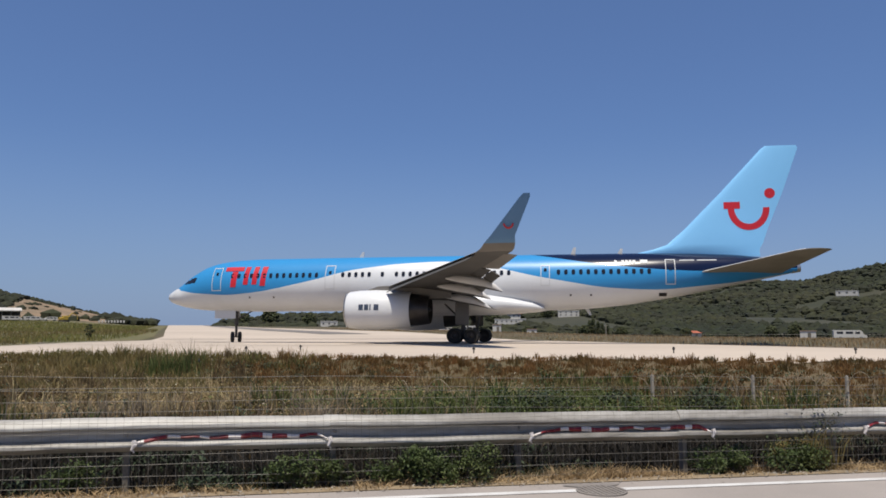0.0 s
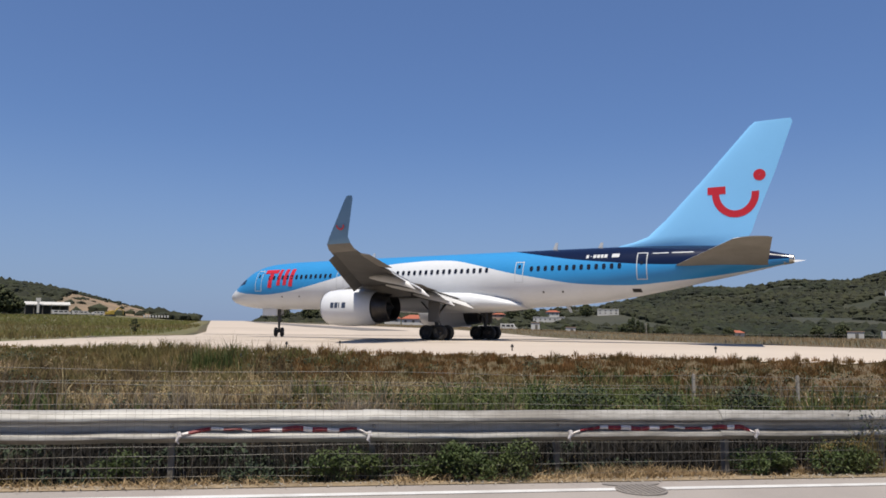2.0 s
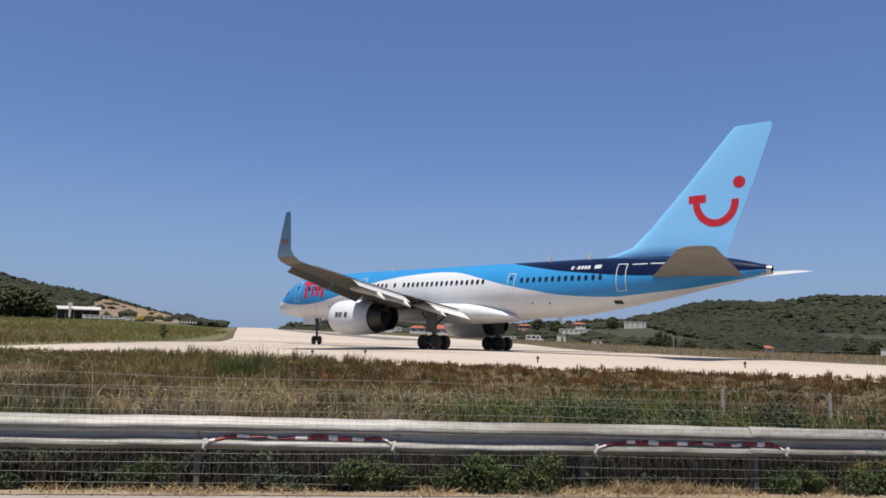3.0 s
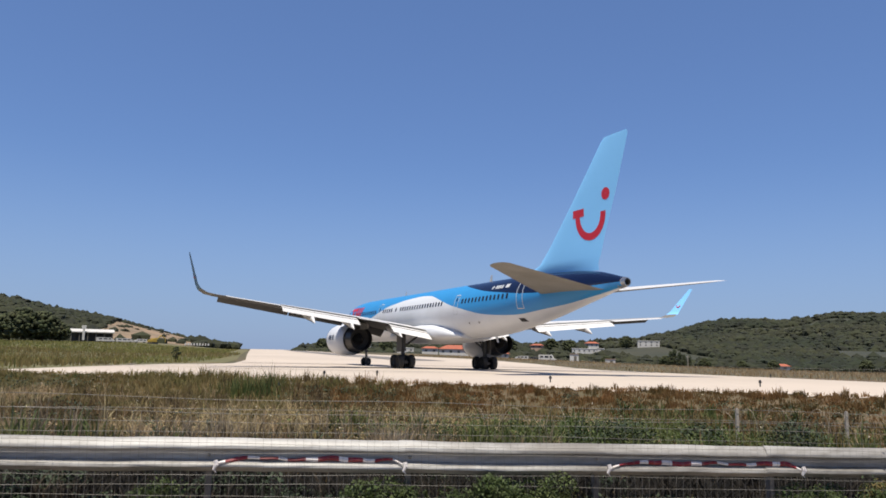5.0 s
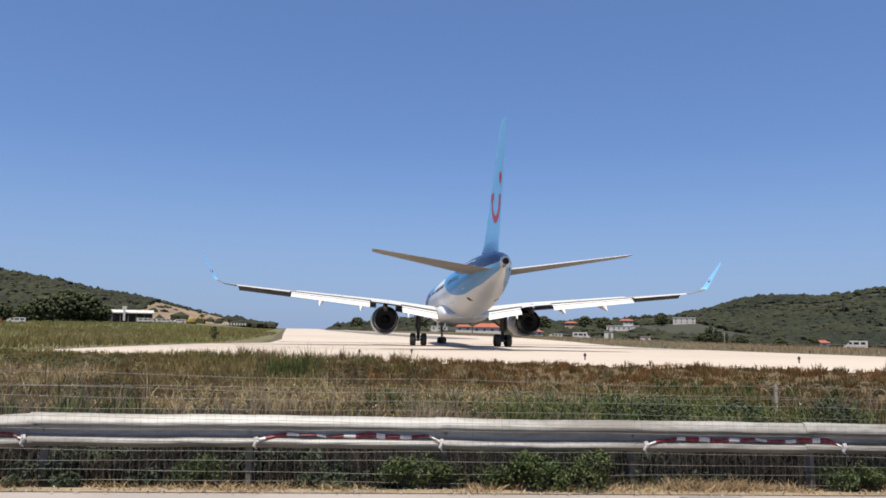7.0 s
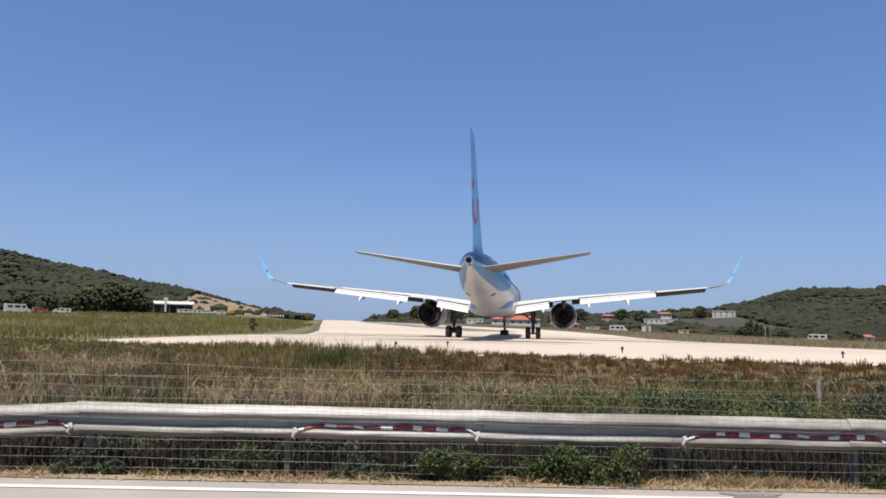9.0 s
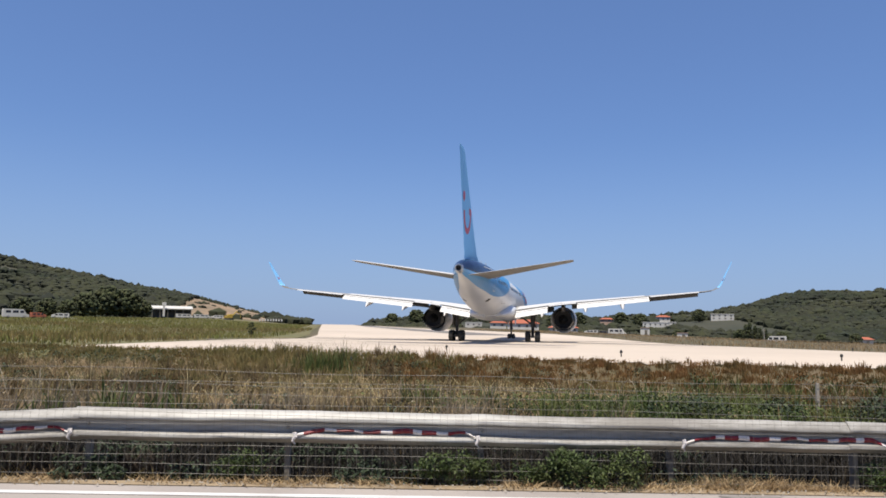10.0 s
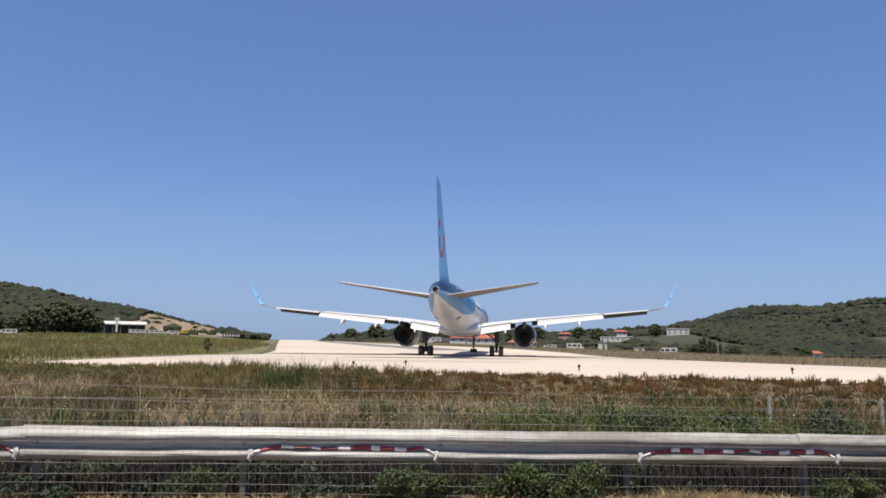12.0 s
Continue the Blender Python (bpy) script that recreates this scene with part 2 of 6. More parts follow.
def loft(bm, rings, closed=True, caps=True, mi=0):
    """Skins rings of equal length."""
    vs = [[bm.verts.new(p) for p in ring] for ring in rings]
    n = len(vs[0])
    for a, b in zip(vs, vs[1:]):
        for i in range(n if closed else n - 1):
            k = (i + 1) % n
            f = bm.faces.new((a[i], a[k], b[k], b[i]))
            f.material_index = mi
    if caps and closed:
        for ring, flip in ((vs[0], True), (vs[-1], False)):
            f = bm.faces.new(ring[::-1] if flip else ring)
            f.material_index = mi
    return vs


def revolve(bm, profile, axis_at=(0, 0, 0), n=28, mi=0, close=False):
    """Turns (along y, radius) pairs round the y axis through axis_at."""
    x0, y0, z0 = axis_at
    rings = [[(x0 + r * math.cos(2 * math.pi * i / n), y0 + y, z0 + r * math.sin(2 * math.pi * i / n)) for i in range(n)]
             for y, r in profile]
    loft(bm, rings, True, close, mi)
    return bm


def tube(bm, pts, r, n=6, mi=0):
    pts = [Vector(p) for p in pts]
    rings = []
    for i, p in enumerate(pts):
        d = (pts[min(i + 1, len(pts) - 1)] - pts[max(i - 1, 0)]).normalized()
        a = d.cross(Vector((0, 0, 1)) if abs(d.z) < 0.9 else Vector((1, 0, 0))).normalized()
        b = d.cross(a)
        k = r if not isinstance(r, (list, tuple)) else r[i]
        rings.append([p + (a * math.cos(2 * math.pi * j / n) + b * math.sin(2 * math.pi * j / n)) * k for j in range(n)])
    loft(bm, rings, True, True, mi)
    return bm


def smoothstep(a, b, x):
    t = np.clip((x - a) / (b - a), 0, 1)
    return t * t * (3 - 2 * t)


def raw(name, verts, faces, material, smooth=False):
    me = bpy.data.meshes.new(name)
    me.from_pydata(verts, [], faces)
    me.materials.append(material)
    if smooth:
        me.shade_smooth()
    return me


# ---- the ground ----
def verge_edge(x):
    """How far off the runway's near edge lies."""
    return np.clip(27.0 - 0.42 * np.asarray(x, float), 13.5, 40.0)


def ground_z(x, y):
    """Height of the land: the road, the verge that climbs to the runway, and the runway that rises to a crest."""
    x, y = np.asarray(x, float), np.asarray(y, float)
    road = -0.775 - 0.0103 * np.clip(x, -30, 30)
    d0 = y - verge_edge(x)
    z = road * (1 - np.maximum(smoothstep(-5.5, 1.2, d0) * smoothstep(8.5, 10.5, y), smoothstep(11, 13, y - 0 * x) * (x > 31)))
    z = z - 0.12 * smoothstep(7.85, 8.5, y) * (1 - smoothstep(9.5, 13, y))
    left = 1 - smoothstep(15, 95, x - 0.06 * y)
    d = np.clip(y - 78, 0, 520)
    z = z + left * (0.0108 * d + 0.45 * smoothstep(78, 130, y) - 0.012 * np.clip(y - 600, 0, 3000))
    z = z + 0.0075 * d * smoothstep(12, 60, -x - 0.085 * y) * (y < 3000)
    z = z - (1 - left) * (1.1 * smoothstep(60, 230, y) + 0.01 * np.clip(y - 500, 0, 3000))
    return z


def sheet(name, xs, ys, material, lift=0.0, low=None):
    xs, ys = np.asarray(xs, float), np.asarray(ys, float)
    gx, gy = np.meshgrid(xs, ys)
    gz = ground_z(gx, gy) + lift
    v = np.stack([gx, gy, gz], -1).reshape(-1, 3).tolist()
    n = len(xs)
    f = [(j * n + i, j * n + i + 1, (j + 1) * n + i + 1, (j + 1) * n + i) for j in range(len(ys) - 1) for i in range(n - 1)]
    return raw(name, v, f, material, True)


def spaced(a, b, first, grow):
    out = [a]
    while out[-1] < b:
        out.append(out[-1] + first)
        first *= grow
    return out


half_x = spaced(0, 3800, 1.0, 1.06)
gx = [-x for x in half_x[:0:-1]] + half_x
gy = [-y for y in spaced(0, 2500, 2.0, 1.25)[:0:-1]] + spaced(0, 40, 0.5, 1.0) + spaced(42, 4000, 2.5, 1.045)
ground = tagged(new("ground", sheet("ground", gx, gy, M["soil"], -0.05)),
                "dry grassland with soil, weeds and fields round the runway", "ground", kind="structure")


def strip(name, left, right, ys, material, lift, across=12, verge=False):
    """A paved strip between two edges, each given as (y, x) turning points."""
    ys = np.asarray(ys, float)
    a = np.interp(ys, [p[0] for p in left], [p[1] for p in left])
    b = np.interp(ys, [p[0] for p in right], [p[1] for p in right])
    u = np.linspace(0, 1, across + 1)
    gx = a[:, None] * (1 - u) + b[:, None] * u
    gy = np.repeat(ys[:, None], across + 1, 1)
    gz = ground_z(gx, gy) + lift
    n = across + 1
    v = np.stack([gx, gy, gz], -1).reshape(-1, 3).tolist()
    f = [(j * n + i, j * n + i + 1, (j + 1) * n + i + 1, (j + 1) * n + i) for j in range(len(ys) - 1) for i in range(across)]
    if verge:
        f = [q for q in f if v[q[0]][1] > float(verge_edge(v[q[0]][0])) - 0.5]
    return raw(name, v, f, material, True)


RUN_L = [(13, -13.2), (30, -13.2), (53, -13.4), (66, -12.6), (79, -9.4), (95, -9.9), (600, -59.5), (700, -69)]
RUN_R = [(13, 31), (39, 29.0), (55, 28.2), (100, 27.2), (145, 19.5), (250, 2.0), (600, -31.6), (700, -41)]
run_ys = list(np.arange(13, 100, 0.5)) + spaced(100, 640, 3.0, 1.03)
runway = tagged(new("runway", strip("runway", RUN_L, RUN_R, run_ys, M["concrete"], -0.02, 44, True)),
                "pale sunlit concrete runway with a turning pad", "runway", kind="structure")
road_ys = list(np.arange(-30, 7.0, 1.0)) + [7.0, 7.4, 7.72]
road = tagged(new("road", strip("road", [(-30, -60), (8, -60)], [(-30, 60), (8, 60)], road_ys, M["asphalt"], -0.02, 60)),
              "worn light grey asphalt road beside the guardrail", "road", kind="structure")
edge_line = tagged(new("edge_line", strip("edge_line", [(7, -60), (8, -60)], [(7, 60), (8, 60)], [7.27, 7.39], M["road_paint"], -0.014, 60)),
                   "white painted edge line on the asphalt", "road marking", kind="structure")
verge = tagged(new("verge", strip("verge", [(7, -60), (9, -60)], [(7, 60), (9, 60)], [7.70, 7.78, 7.9, 8.05, 8.25, 8.5], M["straw_soil"], -0.012, 120)),
               "bleached straw and bare earth strip beside the road", "verge", kind="structure")


# ---- the airliner: y forward from the main wheels, x to its right, s metres aft of the nose ----
S0 = 24.0
BODY = [  # s, bottom, top, half width
    (0.0, 3.42, 3.50, 0.05), (0.12, 3.22, 3.72, 0.26), (0.4, 3.02, 3.92, 0.50), (0.8, 2.86, 4.13, 0.76), (1.5, 2.68, 4.58, 1.06),
    (2.3, 2.54, 5.20, 1.33), (3.2, 2.45, 5.72, 1.56), (4.2, 2.39, 6.05, 1.72), (5.5, 2.36, 6.26, 1.83), (7.5, 2.34, 6.36, 1.88),
    (12.0, 2.34, 6.38, 1.88), (30.0, 2.34, 6.38, 1.88), (32.5, 2.44, 6.38, 1.86), (35.0, 2.68, 6.38, 1.80), (37.5, 3.06, 6.36, 1.65),
    (40.0, 3.52, 6.30, 1.42), (42.5, 4.05, 6.18, 1.10), (44.5, 4.45, 5.95, 0.76), (46.0, 4.78, 5.60, 0.42), (46.6, 4.90, 5.42, 0.28)]
BLUE = [(0.0, 7.0), (0.85, 4.6), (1.2, 4.0), (2.8, 3.71), (5.6, 3.52), (8.3, 3.76), (10.0, 4.08), (12.7, 4.64), (15.3, 5.32), (18.7, 5.74),
        (22.0, 5.9), (24.3, 5.78), (26.8, 5.2), (28.6, 4.75), (29.5, 4.58), (33.2, 3.91), (35.5, 3.74), (37.6, 3.70), (42.0, 4.15), (45.0, 4.62), (47, 5.0)]
NAVY = [(0.0, 9.0), (26.0, 7.0), (28.5, 6.34), (30.9, 5.92), (33.2, 5.53), (34.8, 5.35), (37.7, 5.06), (40.0, 4.95), (44.0, 5.05), (47, 5.2)]


def along(table, s, col=1, soft=0.5):
    """The table's column at s, its corners rounded."""
    ss = [r[0] for r in table]
    vv = [r[col] for r in table]
    q = np.linspace(-soft, soft, 7)
    return float(np.mean(np.interp(s + q, ss, vv)))


def body_at(s):
    k = min(0.4, s * 0.5)
    return tuple(along(BODY, s, c, k) for c in (1, 2, 3))


def skin(s, z, side, out=0.0):
    """The point of the hull's skin at station s and height z, and the tilt of the skin there."""
    lo, hi, w = body_at(s)
    mid, hz = (lo + hi) / 2, (hi - lo) / 2
    q = max(-0.999, min(0.999, (z - mid) / hz))
    c = math.sqrt(1 - q * q)
    nrm = Vector((c / w, 0, q / hz)).normalized()
    return Vector((side * (w * c + nrm.x * out), S0 - s, z + nrm.z * out)), math.atan2(nrm.z, nrm.x)


def hull():
    bm = bmesh.new()
    st = [0.0, 0.06, 0.12, 0.25, 0.4, 0.6] + list(np.arange(0.8, 46.4, 0.35)) + [46.6]
    rings = []
    for s in st:
        lo, hi, w = body_at(s)
        mid, hz = (lo + hi) / 2, (hi - lo) / 2
        zb = min(max(along(BLUE, s, 1, 0.7 if s > 3 else 0.15), lo), hi)
        zn = min(max(along(NAVY, s, 1, 0.8), zb), hi)
        th = [math.asin(max(-1, min(1, (z - mid) / hz))) for z in (lo, zb, zn, hi)]
        ang = list(np.linspace(th[0], th[1], 10)) + list(np.linspace(th[1], th[2], 8)[1:]) + list(np.linspace(th[2], th[3], 6)[1:])
        right = [(w * math.cos(a), S0 - s, mid + hz * math.sin(a)) for a in ang]
        rings.append(right + [(-x, y, z) for x, y, z in right[-2:0:-1]])
    n = len(rings[0])
    vs = [[bm.verts.new(p) for p in r] for r in rings]
    for k, (a, b) in enumerate(zip(vs, vs[1:])):
        for i in range(n):
            j = (i + 1) % n
            f = bm.faces.new((a[i], b[i], b[j], a[j]))
            q = i if i < 21 else n - 1 - i
            f.material_index = 0 if q < 9 else (1 if q < 16 else 2)
            if st[k] < 0.85:
                f.material_index = 0
    bm.faces.new(vs[0])
    bm.faces.new(vs[-1][::-1])
    bmesh.ops.remove_doubles(bm, verts=bm.verts, dist=0.002)
    bmesh.ops.dissolve_degenerate(bm, edges=bm.edges, dist=0.001)
    return bm


def skin_patch(bm, s0, s1, z0, z1, side, out=0.012, lean=0.0, nz=6, ns=3):
    """A thin patch that follows the hull between two stations and heights; lean shifts its top aft."""
    g = [[bm.verts.new(skin(s0 + (s1 - s0) * i / ns + lean * (j / nz), z0 + (z1 - z0) * j / nz, side, out)[0])
          for j in range(nz + 1)] for i in range(ns + 1)]
    for i in range(ns):
        for j in range(nz):
            bm.faces.new((g[i][j], g[i + 1][j], g[i + 1][j + 1], g[i][j + 1]))


def airfoil(chord, thick, n=9):
    """Points (aft, up) round a wing section, from the trailing edge over the top and back."""
    t = [0.5 * (1 - math.cos(math.pi * i / n)) for i in range(n + 1)]

    def half(u):
        return 2.6 * thick * (0.2969 * math.sqrt(u) - 0.126 * u - 0.3516 * u * u + 0.2843 * u ** 3 - 0.1015 * u ** 4) * 2
    top = [(u * chord, half(u) * 1.0 + 0.02 * chord * math.sin(math.pi * u)) for u in t[::-1]]
    low = [(u * chord, -half(u) * 0.75 + 0.02 * chord * math.sin(math.pi * u)) for u in t[1:-1]]
    return top + low


def wing_loft(bm, rows, upright=False):
    """rows: (out, s of the leading edge, chord, height, thickness, cant): the section leans by cant degrees."""
    rings = []
    for out, s, c, z, th, cant in rows:
        a = radians(cant)
        rings.append([(out - u * math.sin(a), S0 - s - d, z + u * math.cos(a)) for d, u in airfoil(c, th)])
    loft(bm, rings)
    bmesh.ops.recalc_face_normals(bm, faces=bm.faces)
    return bm


def mirrored(bm):
    for v in bm.verts:
        v.co.x = -v.co.x
    bmesh.ops.reverse_faces(bm, faces=bm.faces)
    return bm


WING = [(1.2, 16.2, 9.2, 3.05, 0.62, 0), (1.9, 16.6, 8.4, 3.16, 0.55, 0), (6.3, 19.2, 5.0, 3.74, 0.34, 0), (13.0, 23.25, 3.15, 4.22, 0.19, 0), (19.0, 26.9, 1.75, 4.68, 0.10, 0)]


def washout(out):
    """Nose-up incidence, as a slope, fading to the tip."""
    return 0.03 * max(0.0, 1 - out / 19.0)


def wing_row(out):
    return [float(np.interp(out, [r[0] for r in WING], [r[k] for r in WING])) for k in range(5)]


def ring_outline(bm, side, s0, s1, z0, z1, w, out=0.012):
    skin_patch(bm, s0, s0 + w, z0, z1, side, out)
    skin_patch(bm, s1 - w, s1, z0, z1, side, out)
    skin_patch(bm, s0 + w, s1 - w, z0, z0 + w, side, out, nz=1)
    skin_patch(bm, s0 + w, s1 - w, z1 - w, z1, side, out, nz=1)


def wheel_mesh(r, width):
    bm = bmesh.new()
    h = width / 2
    prof = [(-h * 0.55, r * 0.45), (-h * 0.9, r * 0.62), (-h, r * 0.8), (-h * 0.8, r * 0.95), (-h * 0.4, r), (h * 0.4, r), (h * 0.8, r * 0.95), (h, r * 0.8), (h * 0.9, r * 0.62), (h * 0.55, r * 0.45)]
    n = 24
    rings = [[(y, q * math.cos(2 * math.pi * i / n), q * math.sin(2 * math.pi * i / n)) for i in range(n)] for y, q in prof]
    loft(bm, rings)
    return finish("wheel", bm, M["tyre_rubber"])


def rim_mesh(r, width):
    bm = bmesh.new()
    n = 16
    for sgn in (-1, 1):
        rings = [[(sgn * y, q * math.cos(2 * math.pi * i / n), q * math.sin(2 * math.pi * i / n)) for i in range(n)]
                 for y, q in ((width * 0.30, r * 0.5), (width * 0.36, r * 0.46), (width * 0.30, r * 0.3), (width * 0.42, r * 0.14), (width * 0.42, r * 0.02))]
        loft(bm, rings)
        for k in range(8):
            a = 2 * math.pi * k / 8
            box(bm, (sgn * width * 0.34, 0.38 * r * math.cos(a), 0.38 * r * math.sin(a)), (0.03, 0.05, 0.05))
    bmesh.ops.recalc_face_normals(bm, faces=bm.faces)
    return finish("rim", bm, M["hot_metal"])


WHEELS, STEER = [], []


def airliner():
    jet = thing("airplane", "blue, navy and white twin-engine passenger jet turning on the runway", "airplane")
    part("fuselage", hull(), [M["white_paint"], M["blue_paint"], M["navy_paint"]], jet, "white, bright blue and navy painted fuselage", 60)
    # belly fairing between the wings
    bm = bmesh.new()
    rings = []
    for s, w, lo, hi in ((15.0, 1.2, 2.32, 2.7), (16.5, 1.75, 2.15, 3.2), (19, 2.06, 2.02, 3.55), (23, 2.12, 1.98, 3.7), (25.5, 2.1, 2.0, 3.62), (27.2, 2.0, 2.08, 3.3), (28.6, 1.75, 2.2, 2.95), (29.4, 1.3, 2.3, 2.6)):
        mid, hz = (lo + hi) / 2, (hi - lo) / 2
        rings.append([(w * (abs(math.cos(a)) ** 0.7) * (1 if math.cos(a) > 0 else -1), S0 - s, mid + hz * (abs(math.sin(a)) ** 0.8) * (1 if math.sin(a) > 0 else -1))
                      for a in (2 * math.pi * i / 28 for i in range(28))])
    loft(bm, rings)
    bmesh.ops.recalc_face_normals(bm, faces=bm.faces)
    part("belly_fairing", bm, M["white_paint"], jet, "white belly fairing", 60)
    # tail cone outlet
    bm = bmesh.new()
    revolve(bm, [(S0 - 46.3, 0.34), (S0 - 46.75, 0.27), (S0 - 46.85, 0.24), (S0 - 46.85, 0.19), (S0 - 46.5, 0.17)], (0, 0, 5.16), 20)
    part("exhaust_cone", bm, M["bare_metal"], jet, "bare metal exhaust cone")
    bm = bmesh.new()
    revolve(bm, [(S0 - 46.62, 0.20), (S0 - 46.60, 0.01)], (0, 0, 5.16), 20)
    part("exhaust_opening", bm, M["dark_void"], jet)
    # fin with fillet
    bm = bmesh.new()
    rows = [(6.05, 35.5, 8.8, 0.10), (6.42, 36.1, 8.15, 0.22), (6.62, 37.1, 7.2, 0.34), (6.95, 38.05, 6.45, 0.36), (8.0, 39.25, 5.62, 0.33), (10.5, 41.7, 4.22, 0.26), (13.6, 44.58, 2.46, 0.16), (13.82, 44.88, 2.06, 0.10)]
    loft(bm, [[(u, S0 - s - d, z) for d, u in airfoil_sym(c, th)] for z, s, c, th in rows])
    bmesh.ops.recalc_face_normals(bm, faces=bm.faces)
    fin = part("fin", bm, M["pale_blue_paint"], jet, "pale blue tail fin", 50)
    for side in (-1, 1):
        fin_mark(side, fin)
    # tailplanes
    for side in (-1, 1):
        bm = wing_loft(bmesh.new(), [(0.55, 39.5, 6.0, 4.80, 0.30, 0), (1.2, 40.0, 5.55, 4.88, 0.27, 0), (7.45, 44.75, 1.98, 5.69, 0.11, 0), (7.72, 45.15, 1.4, 5.72, 0.05, 0)])
        for f in bm.faces:
            f.material_index = 1 if f.normal.z > 0.05 else 0
        part("tailplane", bm if side > 0 else mirrored(bm), [M["tail_grey"], M["flap_white"]], jet, "weathered grey tailplane with a white top", 40)
    for side in (-1, 1):
        wing_side(jet, side)
        engine(jet, side)
        main_gear(jet, side)
    nose_gear(jet)
    hull_details(jet)
    return jet


def airfoil_sym(chord, thick, n=9):
    t = [0.5 * (1 - math.cos(math.pi * i / n)) for i in range(n + 1)]

    def half(u):
        return 5.0 * thick * (0.2969 * math.sqrt(u) - 0.126 * u - 0.3516 * u * u + 0.2843 * u ** 3 - 0.1015 * u ** 4)
    return [(u * chord, half(u)) for u in t[::-1]] + [(u * chord, -half(u)) for u in t[1:-1]]


def fin_skin(s, z, side):
    """A point just off the fin's side."""
    rows = [(6.95, 38.05, 6.45, 0.36), (8.0, 39.25, 5.62, 0.33), (10.5, 41.7, 4.22, 0.26), (13.6, 44.58, 2.46, 0.16)]
    le, c, th = (float(np.interp(z, [r[0] for r in rows], [r[k] for r in rows])) for k in (1, 2, 3))
    u = max(0.0, min(1.0, (s - le) / c))
    h = 5.0 * th * (0.2969 * math.sqrt(u) - 0.126 * u - 0.3516 * u * u + 0.2843 * u ** 3 - 0.1015 * u ** 4)
    return (side * (h + 0.012), S0 - s, z)


def ribbon(bm, inner, outer, place):
    a, b = [bm.verts.new(place(*p)) for p in inner], [bm.verts.new(place(*p)) for p in outer]
    for i in range(len(a) - 1):
        bm.faces.new((a[i], a[i + 1], b[i + 1], b[i]))


def fin_mark(side, fin):
    """The red arc, bar and dot on the fin."""
    def place(s, z):
        return fin_skin(s, z, side)
    bm = bmesh.new()
    cs, cz, R, w = 43.62, 9.42, 1.18, 0.22
    an = [radians(a) for a in np.linspace(180, 362, 25)]
    ribbon(bm, [(cs + (R - w) * math.cos(a), cz + (R * 1.12 - w) * math.sin(a)) for a in an], [(cs + (R + w) * math.cos(a), cz + (R * 1.12 + w) * math.sin(a)) for a in an], place)
    part("red_arc", bm, M["red_paint"], fin, "red painted arc")
    bm = bmesh.new()
    ribbon(bm, [(s, 9.40) for s in np.linspace(41.95, 43.05, 6)], [(s, 9.88) for s in np.linspace(41.95, 43.05, 6)], place)
    part("red_bar", bm, M["red_paint"], fin, "red painted bar")
    bm = bmesh.new()
    an = [radians(a) for a in np.linspace(0, 360, 21)]
    ribbon(bm, [(45.06 + 0.02 * math.cos(a), 10.45 + 0.02 * math.sin(a)) for a in an], [(45.06 + 0.36 * math.cos(a), 10.45 + 0.36 * math.sin(a)) for a in an], place)
    part("red_dot", bm, M["red_paint"], fin, "red painted dot")


def sided(bm, side):
    return bm if side > 0 else mirrored(bm)


